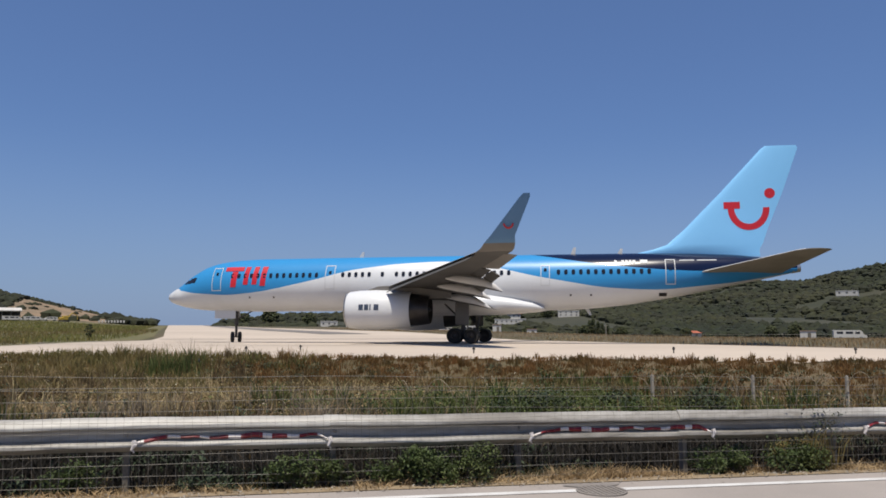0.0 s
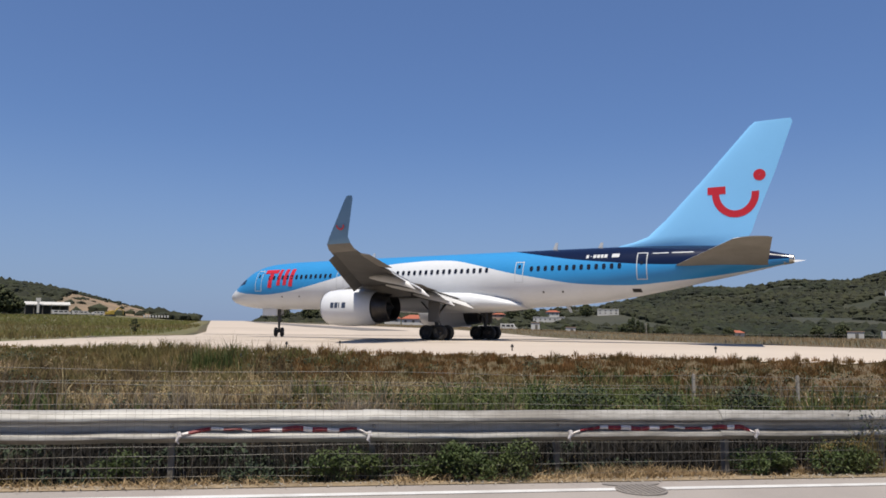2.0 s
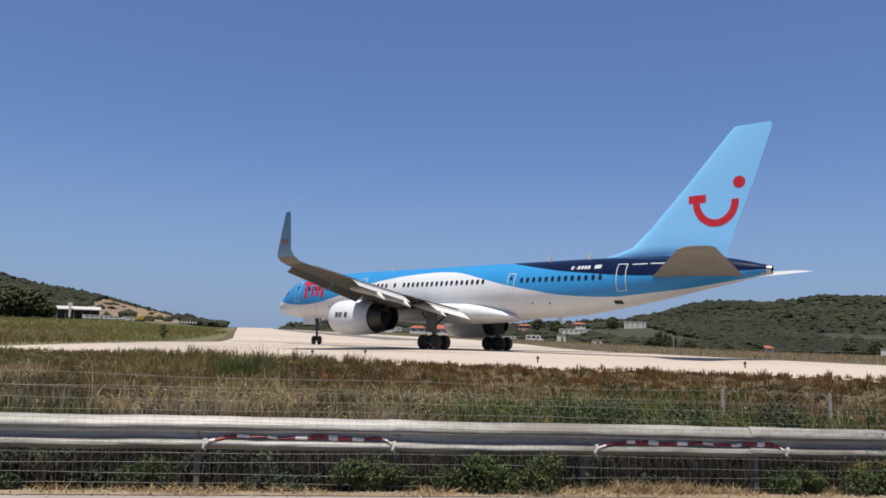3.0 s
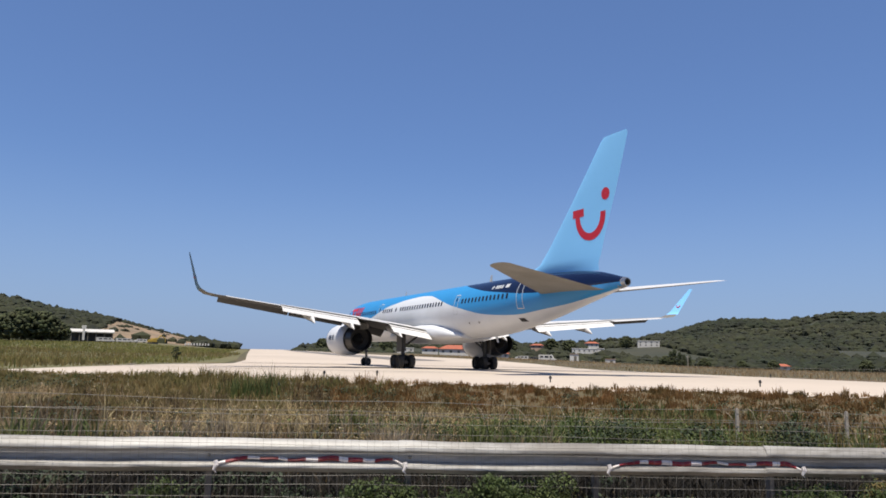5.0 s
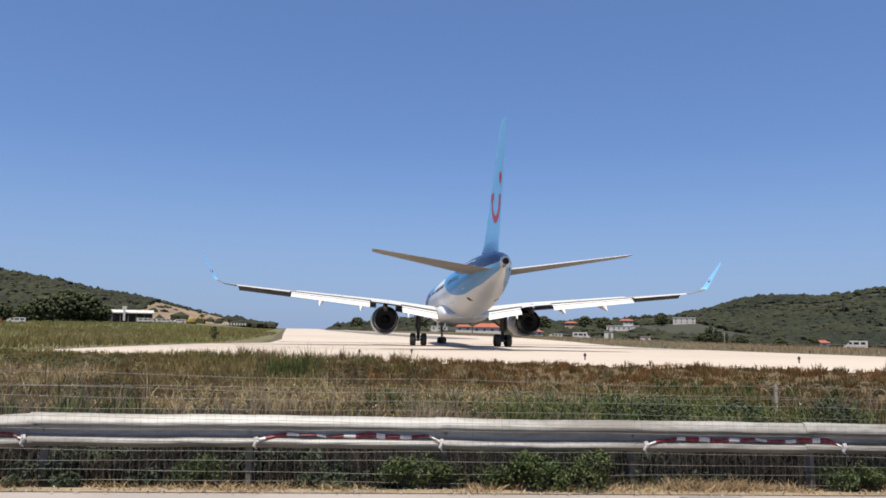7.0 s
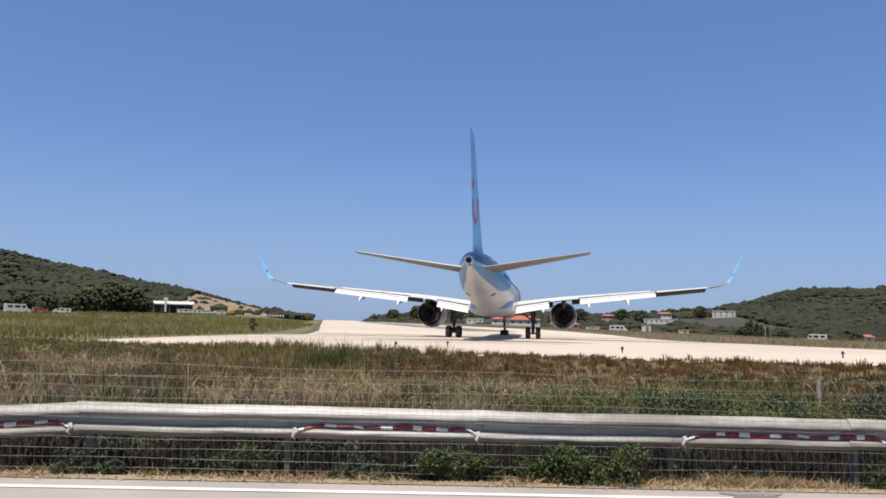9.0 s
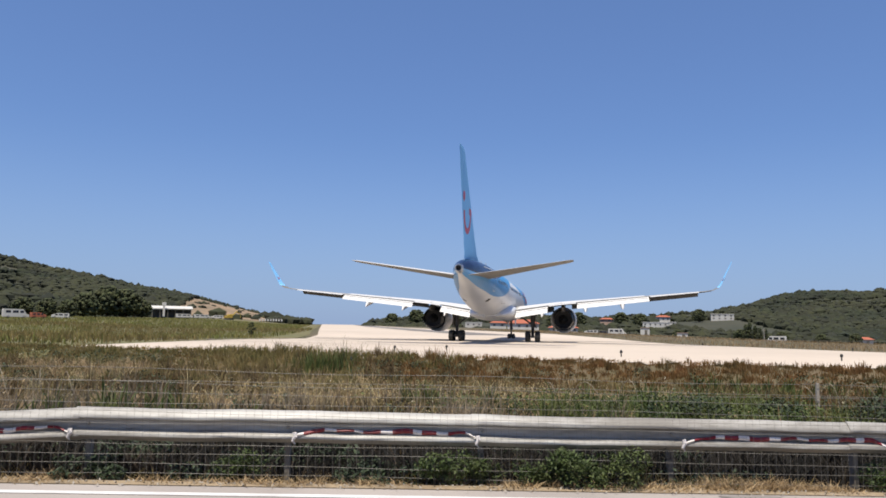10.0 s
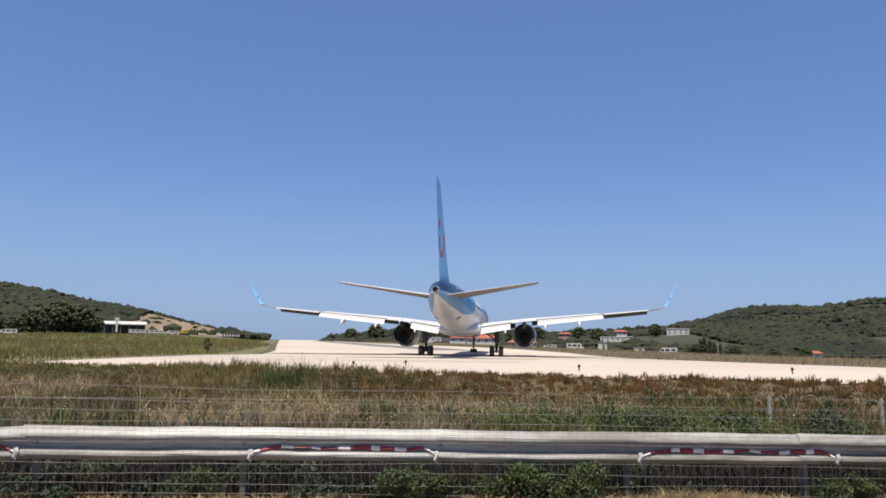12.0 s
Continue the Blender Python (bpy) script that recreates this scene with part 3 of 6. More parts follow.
def wing_side(jet, side):
    bm = bmesh.new()
    rings = []
    for o in (1.2, 1.9, 4.0, 6.3, 9.5, 13.0, 16.0, 19.0):
        r = wing_row(o)
        rings.append([(o, S0 - r[1] - d, r[3] + u - d * washout(o)) for d, u in airfoil(r[2], r[4])])
    loft(bm, rings)
    bmesh.ops.recalc_face_normals(bm, faces=bm.faces)
    # upper skin plain grey; lower skin darker, its shade in the colour
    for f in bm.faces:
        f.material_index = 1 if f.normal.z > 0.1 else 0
    wing = part("wing", sided(bm, side), [M["wing_shade_grey"], M["wing_top"]], jet, "grey metal wing, underside darkened for shade, with lowered flaps", 40)
    # winglet: a blend and an upright blade
    bm = wing_loft(bmesh.new(), [(18.95, 26.88, 1.78, 4.68, 0.10, 0), (19.5, 27.15, 1.66, 4.76, 0.09, 20), (19.95, 27.4, 1.5, 4.99, 0.08, 48), (20.17, 27.72, 1.18, 5.3, 0.06, 72), (20.85, 29.2, 0.48, 7.05, 0.025, 76), (20.9, 29.36, 0.3, 7.2, 0.012, 76)])
    bmesh.ops.recalc_face_normals(bm, faces=bm.faces)
    for f in bm.faces:      # outer side darkened for its shade, bare blend at the wing's tip
        f.material_index = 2 if f.calc_center_median().z < 4.95 else 1 if f.normal.x > 0.3 else 0
    wl = part("winglet", sided(bm, side), [M["pale_blue_paint"], M["winglet_shade_blue"], M["belly_grey"]], wing, "pale blue upswept winglet", 50)
    # flaps in two slotted panels, and ailerons that droop a little, hung on the trailing edge
    for name, a, b, ch0, ch1, tilts, materials, label in (
            ("inboard_flap", 2.15, 5.1, 1.85, 1.7, (14, 31), ("wing_shade_grey", "flap_white"), "white lowered flap with an underside darkened for shade"),
            ("inboard_aileron", 5.2, 7.75, 1.0, 0.95, (7,), ("belly_grey", "flap_white"), "inboard aileron with a white top, underside greyed for shade"),
            ("outboard_flap", 7.85, 14.2, 1.5, 1.15, (14, 31), ("wing_shade_grey", "flap_white"), "white lowered flap with an underside darkened for shade"),
            ("aileron", 14.3, 18.3, 0.95, 0.7, (7,), ("belly_grey", "flap_white"), "aileron with a white top, underside greyed for shade")):
        for k, tilt in enumerate(tilts):
            bm = bmesh.new()
            rings = []
            t = radians(tilt)
            for i in range(5):
                o = a + (b - a) * i / 4
                r = wing_row(o)
                c = ch0 + (ch1 - ch0) * i / 4
                y0, z0 = S0 - (r[1] + r[2]) + 0.30 * c, r[3] + 0.02 - r[2] * washout(o)
                if k:
                    y0, z0 = y0 - 0.53 * c, z0 - 0.14 * c - 0.03
                pc = c if len(tilts) == 1 else 0.50 * c if k else 0.55 * c
                rings.append([(o, y0 - d * math.cos(t), z0 - d * math.sin(t) + u) for d, u in airfoil_sym(pc, 0.075 if len(tilts) > 1 else 0.06)])
            loft(bm, rings)
            bmesh.ops.recalc_face_normals(bm, faces=bm.faces)
            # white tops, undersides coloured darker to carry their shade
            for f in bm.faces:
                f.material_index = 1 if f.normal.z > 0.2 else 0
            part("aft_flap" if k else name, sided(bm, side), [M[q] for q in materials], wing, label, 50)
    # slats lowered from the leading edge, wholly in the shade-darkened grey
    for a, b in ((2.7, 5.5), (7.3, 12.6), (12.7, 18.5)):
        bm = bmesh.new()
        rings = []
        for i in range(4):
            o = a + (b - a) * i / 3
            r = wing_row(o)
            c = 0.36 + 0.12 * r[2]
            t = radians(32)
            y0, z0 = S0 - r[1] + 0.42 * c, r[3] - 0.50 * c - 0.02
            rings.append([(o, y0 - d * math.cos(t), z0 + d * math.sin(t) + u) for d, u in airfoil_sym(c, 0.055)])
        loft(bm, rings)
        bmesh.ops.recalc_face_normals(bm, faces=bm.faces)
        part("slat", sided(bm, side), M["wing_shade_grey"], wing, "lowered leading edge slat in grey darkened for shade", 50)
    # spoiler panels, paler than the wing, on the upper skin ahead of the flaps
    for a, b in ((2.2, 6.3), (6.35, 10.2), (10.25, 13.9)):
        bm = bmesh.new()
        q = []
        for o, f in ((a, 0.62), (b, 0.62), (b, 0.985), (a, 0.985)):
            r = wing_row(o)
            hgt = 2.6 * r[4] * 2 * (0.2969 * math.sqrt(f) - 0.126 * f - 0.3516 * f * f + 0.2843 * f ** 3 - 0.1015 * f ** 4) + 0.02 * r[2] * math.sin(math.pi * f)
            q.append(Vector((o, S0 - r[1] - f * r[2], r[3] + hgt + 0.015 - f * r[2] * washout(o))))
        lo = [bm.verts.new(p) for p in q]
        hi = [bm.verts.new(p + Vector((0, 0, 0.03))) for p in q]
        bm.faces.new(hi)
        for i in range(4):
            bm.faces.new((lo[i], lo[(i + 1) % 4], hi[(i + 1) % 4], hi[i]))
        bmesh.ops.recalc_face_normals(bm, faces=bm.faces)
        part("spoiler", sided(bm, side), M["flap_white"], wing, "pale grey spoiler panel")
    # flap track fairings
    for o in (4.6, 8.6, 11.9):
        r = wing_row(o)
        bm = bmesh.new()
        te = S0 - r[1] - r[2]
        rings = []
        for k, (d, w) in enumerate(((1.9, 0.03), (1.3, 0.15), (0.5, 0.21), (-0.4, 0.20), (-1.0, 0.14), (-1.5, 0.02))):
            zc = r[3] - 0.24 - 0.02 * k - 0.026 * k * k - (r[2] - d) * washout(o)
            rings.append([(o + w * math.cos(t), te + d, zc + 1.5 * w * math.sin(t)) for t in (2 * math.pi * i / 10 for i in range(10))])
        loft(bm, rings)
        bmesh.ops.recalc_face_normals(bm, faces=bm.faces)
        # faces that look down take a dark grey for their shade
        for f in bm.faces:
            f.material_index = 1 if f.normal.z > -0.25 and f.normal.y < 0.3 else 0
        part("flap_fairing", sided(bm, side), [M["wing_shade_grey"], M["flap_white"]], wing, "white canoe-shaped flap fairing, underside darkened for shade", 60)
    # small red mark on the winglet
    for inner in (-1, 1):
        bm = bmesh.new()

        def place(s, z):
            q = (z - 5.35) / 1.7
            return (side * (20.2 + 0.65 * q + inner * 0.075), S0 - s, z)
        an = [radians(a) for a in np.linspace(180, 360, 11)]
        ribbon(bm, [(28.62 + 0.17 * math.cos(a), 5.85 + 0.17 * math.sin(a)) for a in an], [(28.62 + 0.25 * math.cos(a), 5.85 + 0.25 * math.sin(a)) for a in an], place)
        part("red_arc", bm, M["red_paint"], wl, "small red arc")


def engine(jet, side):
    cx, cz = 6.48, 2.23
    bm = bmesh.new()
    revolve(bm, [(S0 - 17.6, 0.98), (S0 - 16.9, 1.0), (S0 - 16.66, 1.06), (S0 - 16.64, 1.12), (S0 - 16.8, 1.2), (S0 - 17.5, 1.29), (S0 - 18.6, 1.32), (S0 - 19.8, 1.28), (S0 - 20.9, 1.17), (S0 - 21.0, 1.14), (S0 - 20.9, 1.1), (S0 - 20.2, 1.08)], (cx, 0, cz), 40)
    eng = part("engine", sided(bm, side), M["white_paint"], jet, "white engine cowling with dark exhaust", 35)
    bm = bmesh.new()
    revolve(bm, [(S0 - 20.4, 1.05), (S0 - 21.0, 1.06), (S0 - 21.6, 1.01), (S0 - 22.2, 0.92), (S0 - 22.22, 0.88), (S0 - 21.4, 0.86)], (cx, 0, cz), 36)
    part("exhaust_nozzle", sided(bm, side), M["hot_metal"], eng, "dark heat-stained exhaust nozzle")
    bm = bmesh.new()
    revolve(bm, [(S0 - 21.5, 0.87), (S0 - 21.45, 0.45), (S0 - 21.9, 0.3), (S0 - 22.3, 0.02)], (cx, 0, cz), 28)
    part("exhaust_core", sided(bm, side), M["dark_void"], eng)
    bm = bmesh.new()
    revolve(bm, [(S0 - 17.5, 1.0), (S0 - 17.45, 0.4), (S0 - 17.2, 0.25), (S0 - 16.95, 0.02)], (cx, 0, cz), 28)
    part("fan", sided(bm, side), M["dark_void"], eng)
    bm = bmesh.new()
    revolve(bm, [(S0 - 16.72, 1.045), (S0 - 16.65, 1.07), (S0 - 16.63, 1.12), (S0 - 16.72, 1.185)], (cx, 0, cz + 0.001), 40)
    for v in bm.verts:
        d = Vector((v.co.x - cx, 0, v.co.z - cz))
        v.co += d.normalized() * 0.006 + Vector((0, 0.006, 0))
    part("intake_lip", sided(bm, side), M["bare_metal"], eng, "polished metal intake lip")
    bm = bmesh.new()
    rings = []
    for s, lo, hi, w in ((17.9, 3.46, 3.52, 0.05), (18.7, 3.4, 3.78, 0.17), (20.3, 3.2, 3.86, 0.2), (22.0, 2.95, 3.6, 0.19), (23.6, 3.0, 3.35, 0.06)):
        rings.append([(cx - w, S0 - s, lo), (cx + w, S0 - s, lo), (cx + w, S0 - s, hi), (cx - w, S0 - s, hi)])
    loft(bm, rings)
    bmesh.ops.recalc_face_normals(bm, faces=bm.faces)
    part("pylon", sided(bm, side), M["belly_grey"], eng, "grey engine pylon")
    # lettering on the cowl, kept as plain bars
    for k, (a, b) in enumerate(((17.70, 18.00), (18.08, 18.36), (18.44, 18.52), (18.72, 19.04))):
        bm = bmesh.new()
        g = []
        for s in (a, b):
            row = []
            for z in np.linspace(2.18, 2.56, 4):
                rr = float(np.interp(s, [17.5, 18.6, 19.8], [1.29, 1.32, 1.28])) + 0.008
                x = math.sqrt(max(rr * rr - (z - cz) ** 2, 0))
                row.append(bm.verts.new((cx + x, S0 - s, z)))
            g.append(row)
        for j in range(3):
            bm.faces.new((g[0][j], g[1][j], g[1][j + 1], g[0][j + 1]))
        part("cowl_lettering_bar", sided(bm, side), M["letter_grey"], eng, "dark bar of lettering")


def main_gear(jet, side):
    cx = 3.66
    bm = bmesh.new()
    tube(bm, [(cx, 0, 0.55), (cx, 0.02, 1.5)], 0.15, 12)
    tube(bm, [(cx, 0.02, 1.45), (cx, 0.05, 3.2)], 0.22, 12)
    tube(bm, [(cx, 0.04, 1.6), (cx - 1.5, 0.1, 2.7)], 0.08, 8)
    tube(bm, [(cx, 0.04, 1.5), (cx, 1.3, 2.7)], 0.06, 8)
    tube(bm, [(cx, -0.1, 0.7), (cx, -0.32, 1.1), (cx, -0.12, 1.5)], 0.05, 6)
    tube(bm, [(cx, -0.72, 0.5), (cx, 0.72, 0.5)], 0.12, 10)
    for y in (-0.57, 0.57):
        tube(bm, [(cx - 0.55, y, 0.5), (cx + 0.55, y, 0.5)], 0.07, 8)
    gear = part("main_landing_gear", sided(bm, side), M["gear_metal"], jet, "grey four-wheel landing gear leg", 40)
    bm = bmesh.new()
    box(bm, (cx + 0.32, 0.05, 2.15), (0.05, 0.95, 1.75), bevel=0.02)
    part("gear_door", sided(bm, side), M["belly_grey"], gear, "grey gear door")
    for y in (-0.57, 0.57):
        for x in (-0.46, 0.46):
            w = new("wheel", TYRE)
            w.parent = gear
            new("rim", RIM).parent = w
            WHEELS.append((w, Vector((side * cx + x, y, 0.53)), 0.53, side * cx, False))


def nose_gear(jet):
    y0 = S0 - 5.72
    bm = bmesh.new()
    tube(bm, [(0, 0, 0.4), (0, -0.04, 1.4)], 0.10, 10)
    tube(bm, [(0, -0.04, 1.3), (0, -0.1, 2.7)], 0.15, 10)
    tube(bm, [(-0.38, 0, 0.4), (0.38, 0, 0.4)], 0.05, 8)
    tube(bm, [(0, 0.1, 0.55), (0, 0.3, 0.9), (0, 0.06, 1.25)], 0.035, 6)
    box(bm, (0, 0.16, 1.45), (0.34, 0.1, 0.14), bevel=0.03)
    gear = part("nose_landing_gear", bm, M["gear_metal"], jet, "grey steerable two-wheel nose gear leg")
    STEER.append((gear, Vector((0, y0, 0))))
    bm = bmesh.new()
    tube(bm, [(0, y0 - 0.06, 1.75), (0, y0 - 1.5, 2.5)], 0.05, 8)
    part("drag_strut", bm, M["gear_metal"], jet)
    for x in (-1, 1):
        bm = bmesh.new()
        box(bm, (x * 0.42, y0 + 0.75, 2.12), (0.04, 1.7, 0.62), bevel=0.015)
        part("nose_gear_door", bm, M["white_paint"], jet, "white nose gear door")
    for x in (-0.27, 0.27):
        w = new("wheel", NOSE_TYRE)
        w.parent = gear
        new("rim", NOSE_RIM).parent = w
        WHEELS.append((w, Vector((x, 0, 0.4)), 0.4, 0.0, True))


def hull_details(jet):
    # cabin windows
    bm = bmesh.new()
    n = 12
    ring0 = [(0.0, 0.125 * math.copysign(abs(math.cos(a)) ** 0.6, math.cos(a)), 0.185 * math.copysign(abs(math.sin(a)) ** 0.6, math.sin(a))) for a in (2 * math.pi * i / n for i in range(n))]
    loft(bm, [[(-0.02, y, z) for _, y, z in ring0], [(0.012, y, z) for _, y, z in ring0]])
    bmesh.ops.recalc_face_normals(bm, faces=bm.faces)
    pane = finish("cabin_window", bm, M["cabin_glass"])
    stations = [6.1 + 0.51 * i for i in range(14)] + [14.75 + 0.5 * i for i in range(5)] + [17.75] + [18.8 + 0.51 * i for i in range(17)] + [30.45 + 0.515 * i for i in range(13)]
    hullob = [c for c in jet.children if c.name.startswith("fuselage")][0]
    for side in (-1, 1):
        for s in stations:
            p, tilt = skin(s, 4.97, side, 0.0)
            w = new("cabin_window", pane)
            w.parent = hullob
            w.matrix_basis = Matrix.Translation(p) @ (Matrix.Rotation(-tilt, 4, 'Y') if side > 0 else Matrix.Rotation(math.pi + tilt, 4, 'Y'))
        # doors: pale outlines and a small dark porthole
        for s0, s1, z0, z1 in ((4.42, 5.2, 3.85, 5.62), (13.4, 14.15, 3.9, 5.68), (29.2, 29.85, 4.02, 5.48), (37.72, 38.4, 4.05, 5.8)):
            bm = bmesh.new()
            ring_outline(bm, side, s0, s1, z0, z1, 0.055)
            d = part("cabin_door", bm, M["line_white"], jet, "pale outlined cabin door")
            bm = bmesh.new()
            skin_patch(bm, (s0 + s1) / 2 - 0.1, (s0 + s1) / 2 + 0.1, 5.02, 5.25, side, 0.014, nz=2, ns=2)
            part("porthole", bm, M["cabin_glass"], d)
        # forward lettering, kept as plain red bars
        for s0, s1, z0, z1, lean in ((5.95, 6.4, 4.12, 5.3, 0.12), (5.45, 6.95, 5.34, 5.66, 0.0), (6.98, 7.36, 4.3, 5.66, 0.12), (7.68, 8.06, 4.3, 5.66, 0.12), (8.32, 8.74, 4.2, 5.66, 0.12)):
            bm = bmesh.new()
            skin_patch(bm, s0, s1, z0, z1, side, 0.014, lean, 8, 3)
            part("red_lettering_bar", bm, M["red_paint"], hullob, "red bar of lettering")
        # small white bars on the navy band
        for s0, s1, z0, z1 in ((34.3, 34.48, 5.55, 5.78), (34.6, 34.68, 5.64, 5.68), (34.78, 34.98, 5.55, 5.78), (35.04, 35.24, 5.55, 5.78), (35.3, 35.48, 5.55, 5.78), (35.54, 35.74, 5.55, 5.78), (36.05, 36.55, 5.55, 5.8), (38.7, 39.7, 5.7, 5.76), (39.9, 41.2, 5.7, 5.76)):
            bm = bmesh.new()
            skin_patch(bm, s0, s1, z0, z1, side, 0.012, 0, 2, 2)
            part("white_lettering_bar", bm, M["line_white"], hullob, "small white bar of lettering")
        # windscreen panes
        for s0, s1, z0, z1, lean in ((1.72, 2.02, 4.42, 4.72, 0.28), (2.08, 2.45, 4.45, 4.86, 0.30), (2.52, 2.86, 4.5, 4.9, 0.12)):
            bm = bmesh.new()
            skin_patch(bm, s0, s1, z0, z1, side, 0.014, lean, 4, 3)
            part("windscreen_pane", bm, M["cabin_glass"], jet, "dark cockpit windscreen pane")
        # outflow vent and small ports
        bm = bmesh.new()
        skin_patch(bm, 37.3, 37.85, 3.28, 3.5, side, 0.014, 0, 2, 2)
        part("vent", bm, M["dark_void"], jet, "dark outflow vent")
        for s in (7.4, 9.3, 31.2, 32.6):
            bm = bmesh.new()
            skin_patch(bm, s, s + 0.14, 3.3, 3.42, side, 0.012, 0, 1, 1)
            part("small_port", bm, M["shade_dark"], jet)
    # blade aerials
    for s, hgt in ((15.4, 0.42), (31.2, 0.5), (34.5, 0.36)):
        bm = bmesh.new()
        loft(bm, [[(0.03, S0 - s - 0.05, 6.3), (-0.03, S0 - s - 0.05, 6.3), (-0.03, S0 - s - 0.42, 6.3), (0.03, S0 - s - 0.42, 6.3)],
                  [(0.015, S0 - s - 0.3, 6.38 + hgt), (-0.015, S0 - s - 0.3, 6.38 + hgt), (-0.015, S0 - s - 0.48, 6.38 + hgt), (0.015, S0 - s - 0.48, 6.38 + hgt)]])
        bmesh.ops.recalc_face_normals(bm, faces=bm.faces)
        part("aerial", bm, M["line_white"], jet, "white blade aerial")
    bm = bmesh.new()
    loft(bm, [[(0.03, S0 - 32.2, 2.5), (-0.03, S0 - 32.2, 2.5), (-0.03, S0 - 32.5, 2.5), (0.03, S0 - 32.5, 2.5)], [(0.015, S0 - 32.55, 2.0), (-0.015, S0 - 32.55, 2.0), (-0.015, S0 - 32.72, 2.0), (0.015, S0 - 32.72, 2.0)]])
    part("aerial", bm, M["line_white"], jet, "white blade aerial")


TYRE, RIM = wheel_mesh(0.53, 0.42), rim_mesh(0.53, 0.42)
NOSE_TYRE, NOSE_RIM = wheel_mesh(0.4, 0.26), rim_mesh(0.4, 0.26)
jet = airliner()


# ---- hills ----
def ridge(az, knots):
    return np.interp(az, [k[0] for k in knots], [k[1] for k in knots])


def hill(name, label, az0, az1, r0, r1, knots, base, seed):
    """A hill as a sheet that climbs from r0 to its ridge at r1 and falls behind it; knots give the ridge's height in degrees."""
    azs = np.linspace(az0, az1, 120)
    us = np.concatenate([np.linspace(0, 1, 26), np.linspace(1.08, 1.5, 6)])
    rng = np.random.default_rng(seed)
    v = []
    for u in us:
        r = r0 + (r1 - r0) * u
        top = np.tan(np.radians(ridge(azs, knots))) * r1 + 0.7
        climb = np.clip(u, 0, 1) ** 0.9 if u <= 1 else 1 - (u - 1) * 1.2
        for a, h in zip(azs, top):
            x, y = r * math.sin(radians(a)), r * math.cos(radians(a))
            wob = noise.noise(Vector((x * 0.012, y * 0.012, seed))) * 0.12 * h * math.sin(min(u, 1) * math.pi)
            foot = min(base, h)
            v.append((x, y, foot + (h - foot) * climb + wob))
    n = len(azs)
    f = [(j * n + i, j * n + i + 1, (j + 1) * n + i + 1, (j + 1) * n + i) for j in range(len(us) - 1) for i in range(n - 1)]
    ob = tagged(new(name, raw(name, v, f, M["hill_soil"], True)), label, "hill", kind="structure")
    return np.array(v).reshape(len(us), n, 3)


LEFT_RIDGE = [(-60, 5.0), (-40, 5.2), (-30, 4.9), (-27, 4.52), (-23.8, 3.85), (-20.4, 3.28), (-17, 2.64), (-15, 2.32), (-13.3, 1.93), (-9.5, 1.0), (-7.1, 0.56), (-6.3, 0.3), (-5.6, -0.3)]
NEAR_RIDGE = [(-2.6, 0.4), (-1.8, 0.75), (2.6, 1.2), (8, 1.3), (14, 1.15), (19, 1.5), (24, 1.8), (30, 1.2), (45, 0.9), (70, 0.9)]
RIGHT_RIDGE = [(17, 0.8), (21, 1.5), (24, 2.0), (26.7, 2.85), (28.2, 3.05), (30, 3.08), (31.7, 2.98), (33, 3.14), (34.7, 3.52), (36, 3.48), (38.6, 3.38), (40.7, 3.88), (43.6, 4.42), (50, 5.2), (70, 5.0)]
left_hill = hill("hill_left", "wooded dark green hillside", -60, -5.6, 430, 900, LEFT_RIDGE, 5.0, 3)
near_hill = hill("hill_near", "low wooded rise with scattered houses", -2.6, 70, 330, 520, NEAR_RIDGE, -1.2, 7)
right_hill = hill("hill_right", "wooded dark green hill", 17, 70, 560, 950, RIGHT_RIDGE, -1.0, 11)


# ---- guardrail and fences beside the road ----
def rail_z(x):
    """Height of the beam's top edge."""
    return -0.120 - 0.0096 * x - 0.075 * max(0.0, min(1.2, (-3.25 - x)))


BEAM = [(0.0, 0.0), (0.022, -0.006), (0.050, -0.030), (0.078, -0.064), (0.091, -0.088), (0.088, -0.099), (0.062, -0.106), (0.020, -0.116), (-0.010, -0.130), (-0.014, -0.172),
        (-0.006, -0.206), (0.026, -0.217), (0.060, -0.234), (0.080, -0.258), (0.079, -0.274), (0.050, -0.288), (0.012, -0.306), (-0.012, -0.325)]


